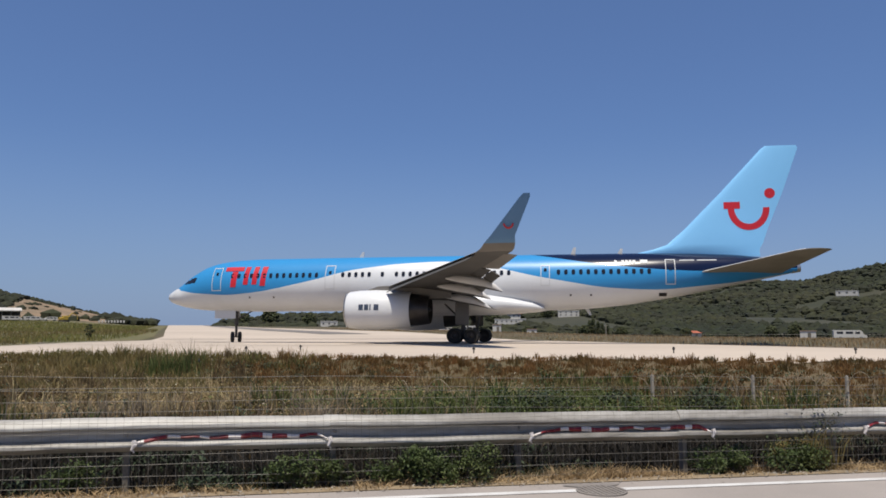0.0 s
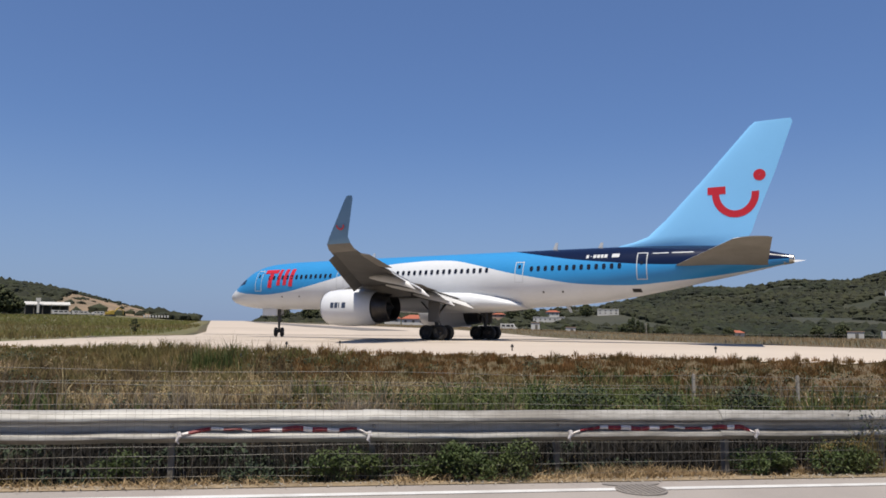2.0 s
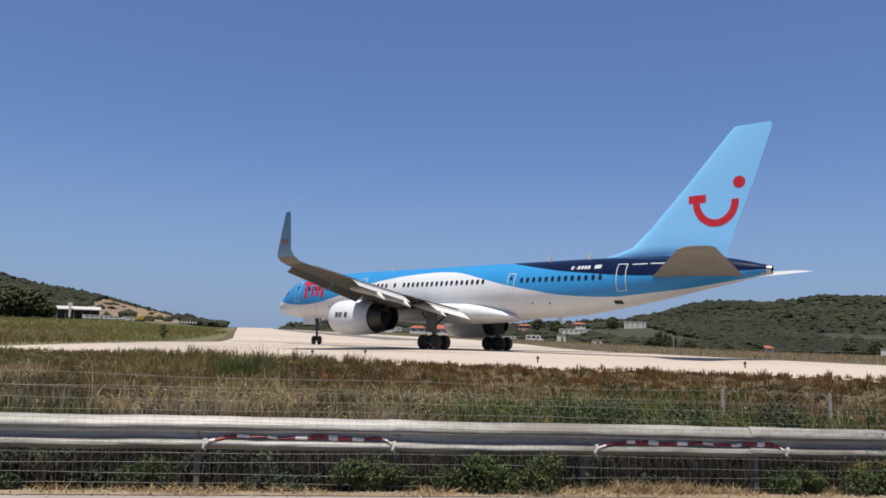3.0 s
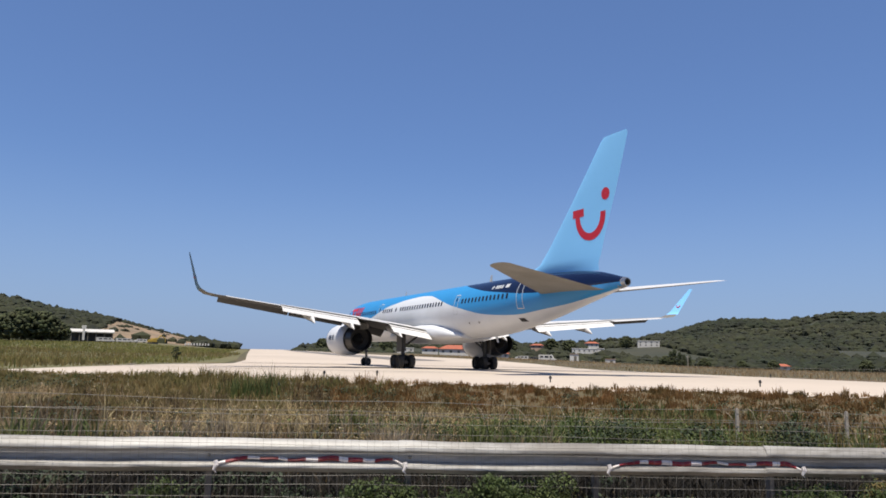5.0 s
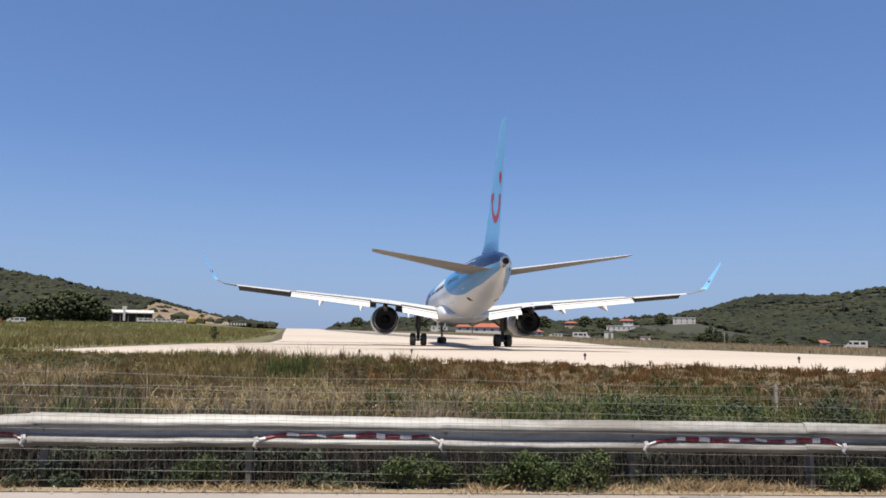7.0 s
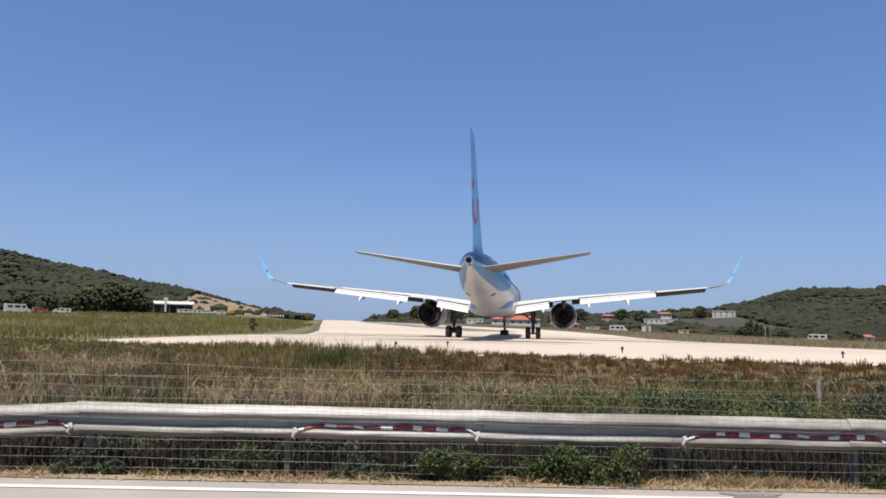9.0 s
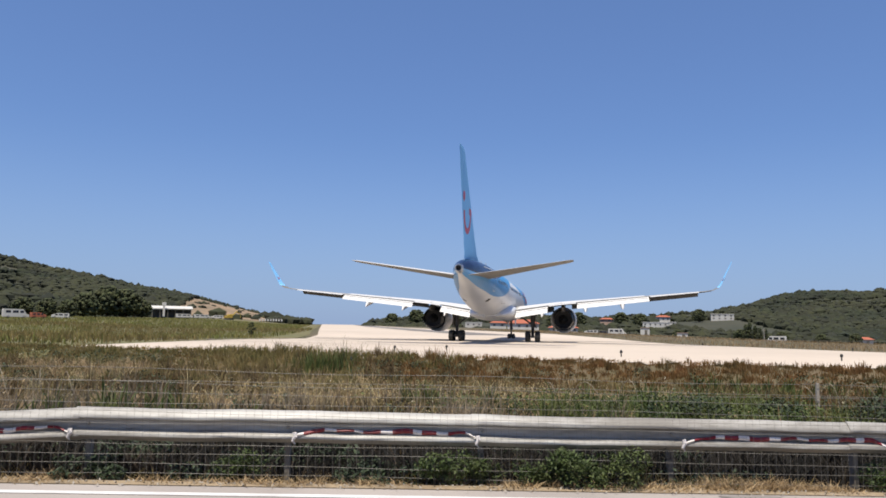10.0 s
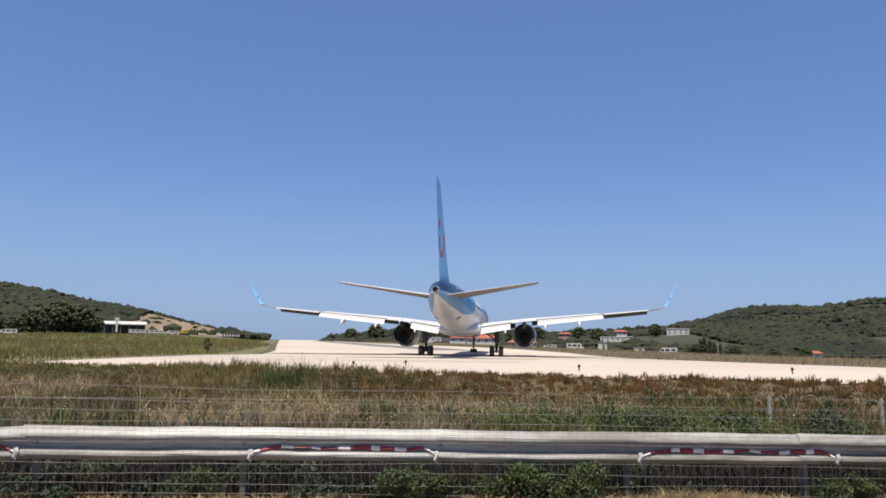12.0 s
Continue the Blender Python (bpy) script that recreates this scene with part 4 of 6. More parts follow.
def guardrail():
    rail = thing("guardrail", "galvanised steel double-wave guardrail along the road edge", "guardrail")
    joints = [-15.2, -11.2, -7.2, -3.2, 0.8, 4.8, 8.8, 12.8, 16.8]
    rng = random.Random(5)
    for a, b in zip(joints, joints[1:]):
        bm = bmesh.new()
        rings = []
        off = rng.uniform(-0.006, 0.006)
        n = 33
        for i in range(n):
            x = a - 0.06 + (b + 0.06 - a) * i / (n - 1)
            dent = noise.noise(Vector((x * 2.3, a, 0.5)))
            z = rail_z(x) + off + 0.004 * math.sin(x * 2.1 + a) + 0.006 * dent
            y = 8.163 + 0.006 * math.sin(x * 1.3 + a) + (0.004 if i == 0 else 0) + 0.009 * noise.noise(Vector((x * 1.4, a, 4.5)))
            rings.append([(x, y - d, z + h) for d, h in BEAM] + [(x, y - d + 0.005, z + h) for d, h in BEAM[::-1]])
        loft(bm, rings)
        bmesh.ops.recalc_face_normals(bm, faces=bm.faces)
        part("beam", bm, M["galvanised"], rail, "dusty galvanised wave beam", 50)
    bolt = bmesh.new()
    bmesh.ops.create_uvsphere(bolt, u_segments=8, v_segments=5, radius=0.018)
    bolt = finish("bolt", bolt, M["galvanised"])
    x = -15.14
    while x < 17:
        bm = bmesh.new()
        g = float(ground_z(x, 8.25))
        top = rail_z(x) - 0.02
        prof = [(-0.025, 0.0), (0.025, 0.0), (0.025, 0.09), (0.017, 0.09), (0.017, 0.012), (-0.017, 0.012), (-0.017, 0.09), (-0.025, 0.09)]
        lean = rng.uniform(-0.03, 0.03)
        loft(bm, [[(x + p + lean * (z - g), 8.192 + q, z) for p, q in prof] for z in (g - 0.2, top)])
        bmesh.ops.recalc_face_normals(bm, faces=bm.faces)
        part("post", bm, M["post_grey"], rail, "grey channel steel post")
        o = new("bolt", bolt)
        o.parent, o.location = rail, (x, 8.155, rail_z(x) - 0.157)
        x += 2.0


def barrier_tape(x0, x1, seed):
    """A strip of plastic barrier tape tied along the lower wave."""
    rng = random.Random(seed)
    tape = thing("barrier_tape", "red and white striped barrier tape tied along the guardrail", "barrier tape", group="tapes on the guardrail")
    n = int((x1 - x0) / 0.03)
    red_len = 0.155

    def at(i):
        x = x0 + (x1 - x0) * i / n
        u = i / n
        rise = min(1.0, u / 0.10, (1 - u) / 0.06)
        mid = rail_z(x) - 0.232 + 0.048 * rise + 0.008 * math.sin(x * 9 + seed) + 0.005 * math.sin(x * 23)
        hgt = 0.024 * (0.55 + 0.45 * rise) * (0.8 + 0.25 * math.sin(x * 5 + seed))
        y = 8.066 + 0.042 * max(0.0, rise) + 0.006 * math.sin(x * 14)
        return x, y, mid, hgt
    i = 0
    k = 0
    while i < n:
        j = min(n, i + max(2, int(red_len * rng.uniform(0.8, 1.2) * (1.35 if k % 2 else 0.75) / 0.03)))
        bm = bmesh.new()
        rings = []
        for q in range(i, j + 1):
            x, y, mid, hgt = at(q)
            rings.append([(x, y + 0.012, mid - hgt), (x, y, mid), (x, y + 0.012, mid + hgt), (x, y + 0.015, mid + hgt), (x, y + 0.004, mid), (x, y + 0.015, mid - hgt)])
        loft(bm, rings)
        bmesh.ops.recalc_face_normals(bm, faces=bm.faces)
        part("red_stripe" if k % 2 else "white_stripe", bm, M["tape_red" if k % 2 else "tape_white"], tape)
        i, k = j, k + 1
    for x in (x0, x1):
        bm = bmesh.new()
        z = rail_z(x) - 0.23
        tube(bm, [(x, 8.07, z + 0.03), (x + 0.01, 8.06, z - 0.01), (x - 0.015, 8.06, z - 0.055), (x + 0.012, 8.065, z - 0.085)], [0.022, 0.026, 0.014, 0.004], 6)
        part("knot", bm, M["tape_white"], tape, "knotted tape end")


def wire_fence():
    fence = thing("wire_fence", "thin grey wire mesh fence in front of the guardrail", "fence")
    rng = random.Random(8)
    heights = [0.175, 0.065, -0.04, -0.14, -0.235, -0.335, -0.435, -0.535, -0.64, -0.735]
    for h in heights:
        bm = bmesh.new()
        ph = rng.uniform(0, 6)
        pts = [(x, 7.955 + 0.012 * math.sin(x * 0.9 + ph), h - 0.0103 * x + 0.010 * math.sin(x * 0.7 + ph) + 0.004 * math.sin(x * 3.1 + ph)) for x in np.arange(-15, 16.1, 0.5)]
        tube(bm, pts, 0.0019, 4)
        part("horizontal_wire", bm, M["wire"], fence)
    x = -8.0
    while x < 11:
        bm = bmesh.new()
        lean = 0.05 * math.sin(x * 0.45 + 1.0) + rng.uniform(-0.012, 0.012)
        z0, z1 = -0.86 - 0.0103 * x, 0.18 - 0.0103 * x + rng.uniform(-0.04, 0.01)
        pts = [(x + lean * (z1 - z) + 0.006 * math.sin(z * 9 + x * 3), 7.955 + 0.012 * math.sin(x * 0.9), z) for z in np.linspace(z0, z1, 5)]
        tube(bm, pts, 0.0012, 3)
        part("vertical_wire", bm, M["wire"], fence)
        x += 0.077


def perimeter_fence():
    fence = thing("perimeter_fence", "weathered concrete fence posts with barbed wire coils in tall weeds", "fence")
    rng = random.Random(9)
    x = 7.5
    while x < 22:
        bm = bmesh.new()
        g = float(ground_z(x, 13.75))
        s = 0.027
        top = -0.07 - 0.012 * (x - 7.5) + rng.uniform(-0.03, 0.03)
        loft(bm, [[(x - s, 13.75 - s, g - 0.3), (x + s, 13.75 - s, g - 0.3), (x + s, 13.75 + s, g - 0.3), (x - s, 13.75 + s, g - 0.3)],
                  [(x - s * .9, 13.75 - s * .9, top - 0.03), (x + s * .9, 13.75 - s * .9, top - 0.03), (x + s * .9, 13.75 + s * .9, top - 0.03), (x - s * .9, 13.75 + s * .9, top - 0.03)],
                  [(x - s * .6, 13.75 - s * .6, top), (x + s * .6, 13.75 - s * .6, top), (x + s * .6, 13.75 + s * .6, top), (x - s * .6, 13.75 + s * .6, top)]])
        bmesh.ops.recalc_face_normals(bm, faces=bm.faces)
        part("concrete_post", bm, M["concrete_post"], fence, "weathered concrete post")
        x += 2.2
    for z in (-0.12, -0.35):
        bm = bmesh.new()
        tube(bm, [(x, 13.7, z - 0.012 * (x - 7.5) + 0.02 * math.sin(x)) for x in np.arange(-20, 22, 1.0)], 0.004, 4)
        part("strand", bm, M["wire"], fence)
    for a, b, y0 in ((-9.0, -5.0, 13.4), (2.6, 4.2, 13.5), (7.0, 21.0, 13.5)):
        bm = bmesh.new()
        pts = []
        for i in range(int((b - a) / 0.02)):
            x = a + i * 0.02
            t = x / 0.62 * 2 * math.pi
            r = 0.30 + 0.05 * math.sin(x * 1.7)
            pts.append((x + 0.12 * math.sin(t * 0.37), y0 + 0.16 * math.cos(t), -0.34 - 0.012 * x * 0.5 + r * math.sin(t)))
        tube(bm, pts, 0.005, 4)
        part("barbed_coil", bm, M["coil_wire"], fence, "loose coil of barbed wire")


guardrail()
for a, b, sd in ((-1.06, 0.80, 1), (2.95, 5.15, 2), (-5.4, -3.28, 3), (7.2, 9.1, 4)):
    barrier_tape(a, b, sd)
wire_fence()
perimeter_fence()

# manhole cover and a dark repair in the asphalt
cover = thing("manhole_cover", "round dark iron manhole cover set in the road edge", "manhole cover", pose(3.38, 7.26, float(ground_z(3.38, 7.26)) - 0.018))
bm = bmesh.new()
revolve(bm, [(0.0, 0.25), (0.012, 0.25), (0.014, 0.235), (0.014, 0.01)], n=36, close=False)
for v in bm.verts:
    v.co = Vector((v.co.x, v.co.z, v.co.y))
bmesh.ops.recalc_face_normals(bm, faces=bm.faces)
plate = part("plate", bm, M["iron"], cover)
for k in range(-4, 5):
    bm = bmesh.new()
    w = math.sqrt(max(0.225 ** 2 - (k * 0.05) ** 2, 0.001))
    box(bm, (k * 0.05, 0, 0.016), (0.02, 2 * w, 0.008))
    part("rib", bm, M["iron"], plate)
bm = bmesh.new()
ring = [(3.42 + 0.30 * math.cos(a) * (1 + 0.12 * math.sin(3 * a)), 7.56 + 0.10 * math.sin(a) * (1 + 0.15 * math.cos(2 * a))) for a in (2 * math.pi * i / 22 for i in range(22))]
vs = [bm.verts.new((x, y, float(ground_z(x, y)) - 0.012)) for x, y in ring]
bm.faces.new(vs)
tagged(part("asphalt_patch", bm, M["patch"]), "dark asphalt repair beside the manhole", "road patch", kind="structure")


# ---- weeds ----
def patchy(p, scale, seed):
    return np.array([noise.noise(Vector((x * scale, y * scale, seed))) for x, y in p])


def blades(name, label, material, xy, height, width, lean, rng, seg=2):
    """Bent tapering blades, each at a place of xy, as one mesh."""
    n = len(xy)
    h = height * rng.uniform(0.55, 1.15, n) * (1 + 0.55 * patchy(xy, 0.9, 6.0) + 0.45 * patchy(xy, 2.6, 8.0))
    a = rng.uniform(0, 2 * np.pi, n)
    b = rng.uniform(0, 2 * np.pi, n)
    k = lean * rng.uniform(0.2, 1.0, n) * h
    w = width * rng.uniform(0.6, 1.4, n) / 2
    z = ground_z(xy[:, 0], xy[:, 1]) - 0.06
    wx, wy, dx, dy = np.cos(a) * w, np.sin(a) * w, np.cos(b) * k, np.sin(b) * k
    P = np.zeros((n, 5, 3))
    P[:, 0] = np.stack([xy[:, 0] - wx, xy[:, 1] - wy, z], 1)
    P[:, 1] = np.stack([xy[:, 0] + wx, xy[:, 1] + wy, z], 1)
    P[:, 2] = np.stack([xy[:, 0] + wx * .8 + dx * .35, xy[:, 1] + wy * .8 + dy * .35, z + h * .62], 1)
    P[:, 3] = np.stack([xy[:, 0] - wx * .8 + dx * .35, xy[:, 1] - wy * .8 + dy * .35, z + h * .62], 1)
    P[:, 4] = np.stack([xy[:, 0] + dx, xy[:, 1] + dy, z + h], 1)
    i = np.arange(n) * 5
    quads = np.stack([i, i + 1, i + 2, i + 3], 1).tolist()
    tris = np.stack([i + 3, i + 2, i + 4], 1).tolist()
    ob = new(name, raw(name, P.reshape(-1, 3).tolist(), quads + tris, material))
    return tagged(ob, label, "weeds", kind="stuff")


def leaves(name, label, material, centres, size, rng, category="bush", flat=0.5):
    """Small folded leaves at the given centres, as one mesh."""
    n = len(centres)
    a, t = rng.uniform(0, 2 * np.pi, n), rng.uniform(-0.9, 0.9, n)
    s = size * rng.uniform(0.5, 1.4, n)
    u = np.stack([np.cos(a) * np.cos(t), np.sin(a) * np.cos(t), np.sin(t)], 1)
    v = np.stack([-np.sin(a), np.cos(a), rng.uniform(-flat, flat, n)], 1)
    P = np.zeros((n, 4, 3))
    P[:, 0] = centres - u * s[:, None]
    P[:, 1] = centres + v * s[:, None] * 0.42
    P[:, 2] = centres + u * s[:, None]
    P[:, 3] = centres - v * s[:, None] * 0.42 + np.array([0, 0, 0.15]) * s[:, None]
    i = np.arange(n) * 4
    return raw(name, P.reshape(-1, 3).tolist(), np.stack([i, i + 1, i + 2, i + 3], 1).tolist(), material)


rng = np.random.default_rng(4)


def field_places(n, lo, hi):
    """Places on the verge between two distances from the runway's edge (negative: nearer the road)."""
    out = []
    while sum(len(o) for o in out) < n:
        y = rng.uniform(10.0, 40, n)
        x = rng.uniform(-30, 34, n)
        d = y - verge_edge(x)
        ok = (d > lo) & (d < hi) & (x > -0.72 * y - 3) & (x < 0.98 * y + 3)
        out.append(np.stack([x, y], 1)[ok])
    return np.concatenate(out)[:n]


def tufts(name, label, material, centres, height, count, spread, width, lean=0.32, uneven=0.35):
    """Tufts of upright blades that fan out from one root, each tuft with a height of its own, as one mesh."""
    n = len(centres)
    if n == 0:
        return
    tall = np.broadcast_to(np.asarray(height, float), (n,)) * np.clip(rng.normal(1, uneven, n), 0.35, 2.0) * (1 + 0.45 * patchy(centres, 1.1, 6.5))
    size = rng.uniform(0.6, 1.4, n) * spread
    h = np.repeat(tall, count) * rng.uniform(0.45, 1.05, n * count)
    a = rng.uniform(0, 2 * np.pi, n * count)
    rad = np.sqrt(rng.uniform(0, 1, n * count)) * np.repeat(size, count)
    h = h * (1 - 0.5 * (rad / np.repeat(size, count)) ** 2)
    base = np.repeat(centres, count, 0) + np.stack([np.cos(a) * rad, np.sin(a) * rad], 1) * 0.75
    z = ground_z(base[:, 0], base[:, 1]) - 0.05
    k = lean * h * (0.25 + rad / np.repeat(size, count)) * rng.uniform(0.5, 1.3, n * count)
    b = a + rng.normal(0, 0.7, n * count)
    w = width * rng.uniform(0.6, 1.4, n * count) / 2
    c = rng.uniform(0, 2 * np.pi, n * count)
    wx, wy, dx, dy = np.cos(c) * w, np.sin(c) * w, np.cos(b) * k, np.sin(b) * k
    x, y = base[:, 0], base[:, 1]
    P = np.zeros((n * count, 5, 3))
    P[:, 0] = np.stack([x - wx * .6, y - wy * .6, z], 1)
    P[:, 1] = np.stack([x + wx * .6, y + wy * .6, z], 1)
    P[:, 2] = np.stack([x + wx + dx * .3, y + wy + dy * .3, z + h * .68], 1)
    P[:, 3] = np.stack([x - wx + dx * .3, y - wy + dy * .3, z + h * .68], 1)
    P[:, 4] = np.stack([x + dx, y + dy, z + h], 1)
    i = np.arange(n * count) * 5
    f = np.stack([i, i + 1, i + 2, i + 3], 1).tolist() + np.stack([i + 3, i + 2, i + 4], 1).tolist()
    tagged(new(name, raw(name, P.reshape(-1, 3).tolist(), f, material)), label, "weeds", kind="stuff")


# a low thin sward under everything
p = field_places(36000, -10, 0.15)
tone = smoothstep(-9, 7, p[:, 0]) * 0.72 + 0.28 + 0.5 * patchy(p, 0.22, 3.0)
brown = rng.uniform(0, 1, len(p)) < tone
blades("olive_sward", "olive grass along the runway edge", M["olive_weed"], p[~brown], 0.15 - 0.05 * smoothstep(0, 8, p[~brown][:, 0]), 0.020, 0.35, rng)
blades("brown_sward", "brown grass along the runway edge", M["brown_weed"], p[brown], 0.16 - 0.07 * smoothstep(-1, 7, p[brown][:, 0]), 0.022, 0.35, rng)
# upright tufts towards the runway: rusty ones where the verge narrows, olive and green ones where it widens
p = field_places(5200, -9, 0.1)
mix = smoothstep(-8, 6, p[:, 0]) + 0.75 * patchy(p, 0.30, 3.0) + 0.5 * patchy(p, 1.0, 13.0)
wide = smoothstep(-3, 7, p[:, 0])
deep = smoothstep(-1.0, -6.0, p[:, 1] - verge_edge(p[:, 0]))
hgt = (0.29 - 0.10 * wide - 0.13 * smoothstep(-4, -9, p[:, 0])) * (1 + 0.35 * deep)
for nm, lb, mt, ok in (("rusty_tufts", "rusty brown upright weeds near the runway", "brown_weed", mix > 0.72),
                       ("umber_tufts", "dark umber dried weeds near the runway", "umber_weed", (mix > 0.42) & (mix <= 0.72)),
                       ("olive_tufts", "olive upright weeds near the runway", "olive_weed", (mix > 0.05) & (mix <= 0.42)),
                       ("moss_tufts", "dull moss green upright weeds near the runway", "moss_weed", mix <= 0.05)):
    tufts(nm, lb, M[mt], p[ok], hgt[ok], 26, 0.17, 0.020)
# straw coloured and yellowish growth in the middle of the verge
p = field_places(5600, -22, -4.0)
mid = patchy(p, 0.26, 9.0) + 0.6 * patchy(p, 0.9, 19.0)
right = smoothstep(3.0, 7.0, p[:, 0])
ok = mid > -0.04 + 0.35 * right
tufts("straw_tufts", "pale dry straw tufts on the verge", M["dry_straw"], p[ok], 0.36, 20, 0.15, 0.012, 0.5)
ok = (mid > -0.16) & (mid <= -0.04 + 0.35 * right)
tufts("olive_tufts", "olive and straw coloured tall grass on the verge", M["olive_weed"], p[ok], 0.36, 24, 0.17, 0.017, 0.4)
ok = mid <= -0.16
tufts("umber_tufts", "dark umber dried stalks on the verge", M["umber_weed"], p[ok], 0.38, 24, 0.17, 0.017, 0.4)
# fresh green growth in one broad patch and a few small ones
p = field_places(7000, -22, -3.0)
gpatch = ((((p[:, 0] - 5.5) / 4.2) ** 2 + ((p[:, 1] - 13.2) / 3.0) ** 2 < 1 + 0.6 * patchy(p, 0.6, 34.0)) | (patchy(p, 0.22, 21.0) > 0.34)) & (patchy(p, 0.8, 33.0) > -0.25)
tufts("green_tufts", "tall fresh green weeds on the verge", M["green_weed"], p[gpatch], np.where(p[gpatch][:, 1] < 16.2, 0.50, 0.34), 24, 0.16, 0.024, 0.4)
# bleached grass heads that catch the sun
q = np.stack([rng.uniform(-9, 6.5, 900), rng.uniform(13.6, 20.5, 900)], 1)
q = q[(patchy(q, 0.45, 71.0) + 0.5 * patchy(q, 1.4, 72.0) > 0.0) & (q[:, 1] < verge_edge(q[:, 0]) - 4.0)]
tufts("bleached_tufts", "bleached pale grass tufts on the verge", M["pale_straw"], q, 0.40, 14, 0.13, 0.012, 0.7)
# grey straw stalks close behind the guardrail
q = np.stack([rng.uniform(-10, 3.6, 1500), rng.uniform(10.2, 14.6, 1500)], 1)
q = q[patchy(q, 0.7, 44.0) > -0.15]
tufts("grey_stalks", "thin grey brown stalks behind the guardrail", M["grey_straw"], q, 0.50, 12, 0.14, 0.010, 0.3)
# thick low growth and straw along the guardrail's foot
q = np.stack([rng.uniform(-9.5, 12.5, 24000), 8.05 + np.abs(rng.normal(0, 0.55, 24000))], 1)
q = q[q[:, 1] > 7.9]
near = patchy(q, 0.55, 5.0)
blades("verge_straw", "dry straw at the foot of the guardrail", M["dry_straw"], q[near > 0.02], 0.15, 0.010, 1.2, rng)
# low leaves in the dark green, which holds the shade under the rail
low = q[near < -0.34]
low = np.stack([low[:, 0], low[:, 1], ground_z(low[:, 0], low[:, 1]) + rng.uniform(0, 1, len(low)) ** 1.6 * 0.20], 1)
tagged(new("verge_growth", leaves("verge_growth", "", M["dark_leaf"], low, 0.026, rng)), "low green weeds at the foot of the guardrail, darkened for shade", "weeds", kind="stuff")
blades("verge_grass", "thin green grass at the foot of the guardrail", M["olive_weed"], q[near < -0.1][::5], 0.20, 0.008, 1.1, rng)
q = np.stack([rng.normal(3.75, 0.62, 2600), rng.uniform(7.93, 8.5, 2600)], 1)
blades("straw_tuft", "bleached straw lying by the guardrail", M["dry_straw"], q, 0.14, 0.010, 1.3, rng)
# near-black blades fill the shaded gap behind and under the rail
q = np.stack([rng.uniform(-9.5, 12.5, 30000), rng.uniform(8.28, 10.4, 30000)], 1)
blades("shaded_brush", "tangled brush behind the guardrail, coloured near black for shade", M["brush"], q, 0.40, 0.018, 0.8, rng)


def bush(name, label, x, y, w, h, n, material, size=0.035):
    """A low leafy bush of twigs and leaves with an uneven outline."""
    b = thing(name, label, "bush", pose(x, y, float(ground_z(x, y)) - 0.03), group="bushes on the verge")
    r = np.random.default_rng(int(abs(x * 100) + y * 10))
    n = int(n * (2.2 if size < 0.025 else 1))
    lumps = [(r.uniform(-w * .38, w * .38), r.uniform(-w * .2, w * .2), r.uniform(0.3, 0.75) * h, r.uniform(0.28, 0.5) * h) for _ in range(9)]
    c = []
    for k in range(n):
        lx, ly, lz, lr = lumps[k % 9]
        d = r.normal(0, 1, 3)
        d /= np.linalg.norm(d)
        c.append((lx + d[0] * lr * 1.35 * r.uniform(.5, 1), ly + d[1] * lr * r.uniform(.5, 1), max(0.02, lz + d[2] * lr * r.uniform(.5, 1))))
    ob = new("foliage", leaves("foliage", "", material, np.array(c), size, r))
    ob.parent = b
    for lx, ly, lz, lr in lumps:
        bm = bmesh.new()
        tube(bm, [(lx * 0.2, ly * 0.2, 0), (lx * 0.7, ly * 0.7, lz * 0.6), (lx, ly, lz)], [0.008, 0.006, 0.003], 4)
        part("twig", bm, M["bark"], b)


# dark shrubs; those close behind the rail also stand for its shade
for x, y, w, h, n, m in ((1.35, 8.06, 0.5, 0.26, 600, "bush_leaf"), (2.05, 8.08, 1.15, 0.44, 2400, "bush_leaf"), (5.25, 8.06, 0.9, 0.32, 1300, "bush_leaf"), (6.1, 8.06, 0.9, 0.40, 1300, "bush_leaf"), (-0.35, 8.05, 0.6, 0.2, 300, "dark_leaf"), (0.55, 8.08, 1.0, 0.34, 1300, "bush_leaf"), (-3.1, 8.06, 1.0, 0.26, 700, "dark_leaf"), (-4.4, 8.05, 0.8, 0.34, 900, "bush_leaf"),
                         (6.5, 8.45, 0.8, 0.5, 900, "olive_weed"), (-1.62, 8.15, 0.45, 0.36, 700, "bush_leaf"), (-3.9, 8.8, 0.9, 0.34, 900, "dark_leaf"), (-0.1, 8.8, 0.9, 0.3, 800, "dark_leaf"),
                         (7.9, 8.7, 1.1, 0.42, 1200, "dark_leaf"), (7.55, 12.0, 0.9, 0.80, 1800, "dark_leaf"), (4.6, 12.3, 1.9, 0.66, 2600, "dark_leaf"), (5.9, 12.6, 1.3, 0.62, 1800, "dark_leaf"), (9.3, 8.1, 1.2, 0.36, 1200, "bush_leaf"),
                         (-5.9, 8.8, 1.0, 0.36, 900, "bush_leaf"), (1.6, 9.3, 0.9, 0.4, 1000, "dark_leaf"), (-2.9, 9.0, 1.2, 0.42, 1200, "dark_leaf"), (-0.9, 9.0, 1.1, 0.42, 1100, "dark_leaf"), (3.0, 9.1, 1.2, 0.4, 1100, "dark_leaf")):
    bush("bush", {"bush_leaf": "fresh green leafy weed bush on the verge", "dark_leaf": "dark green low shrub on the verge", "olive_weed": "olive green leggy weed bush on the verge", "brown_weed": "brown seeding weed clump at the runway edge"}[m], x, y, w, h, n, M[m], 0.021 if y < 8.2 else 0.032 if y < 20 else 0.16)
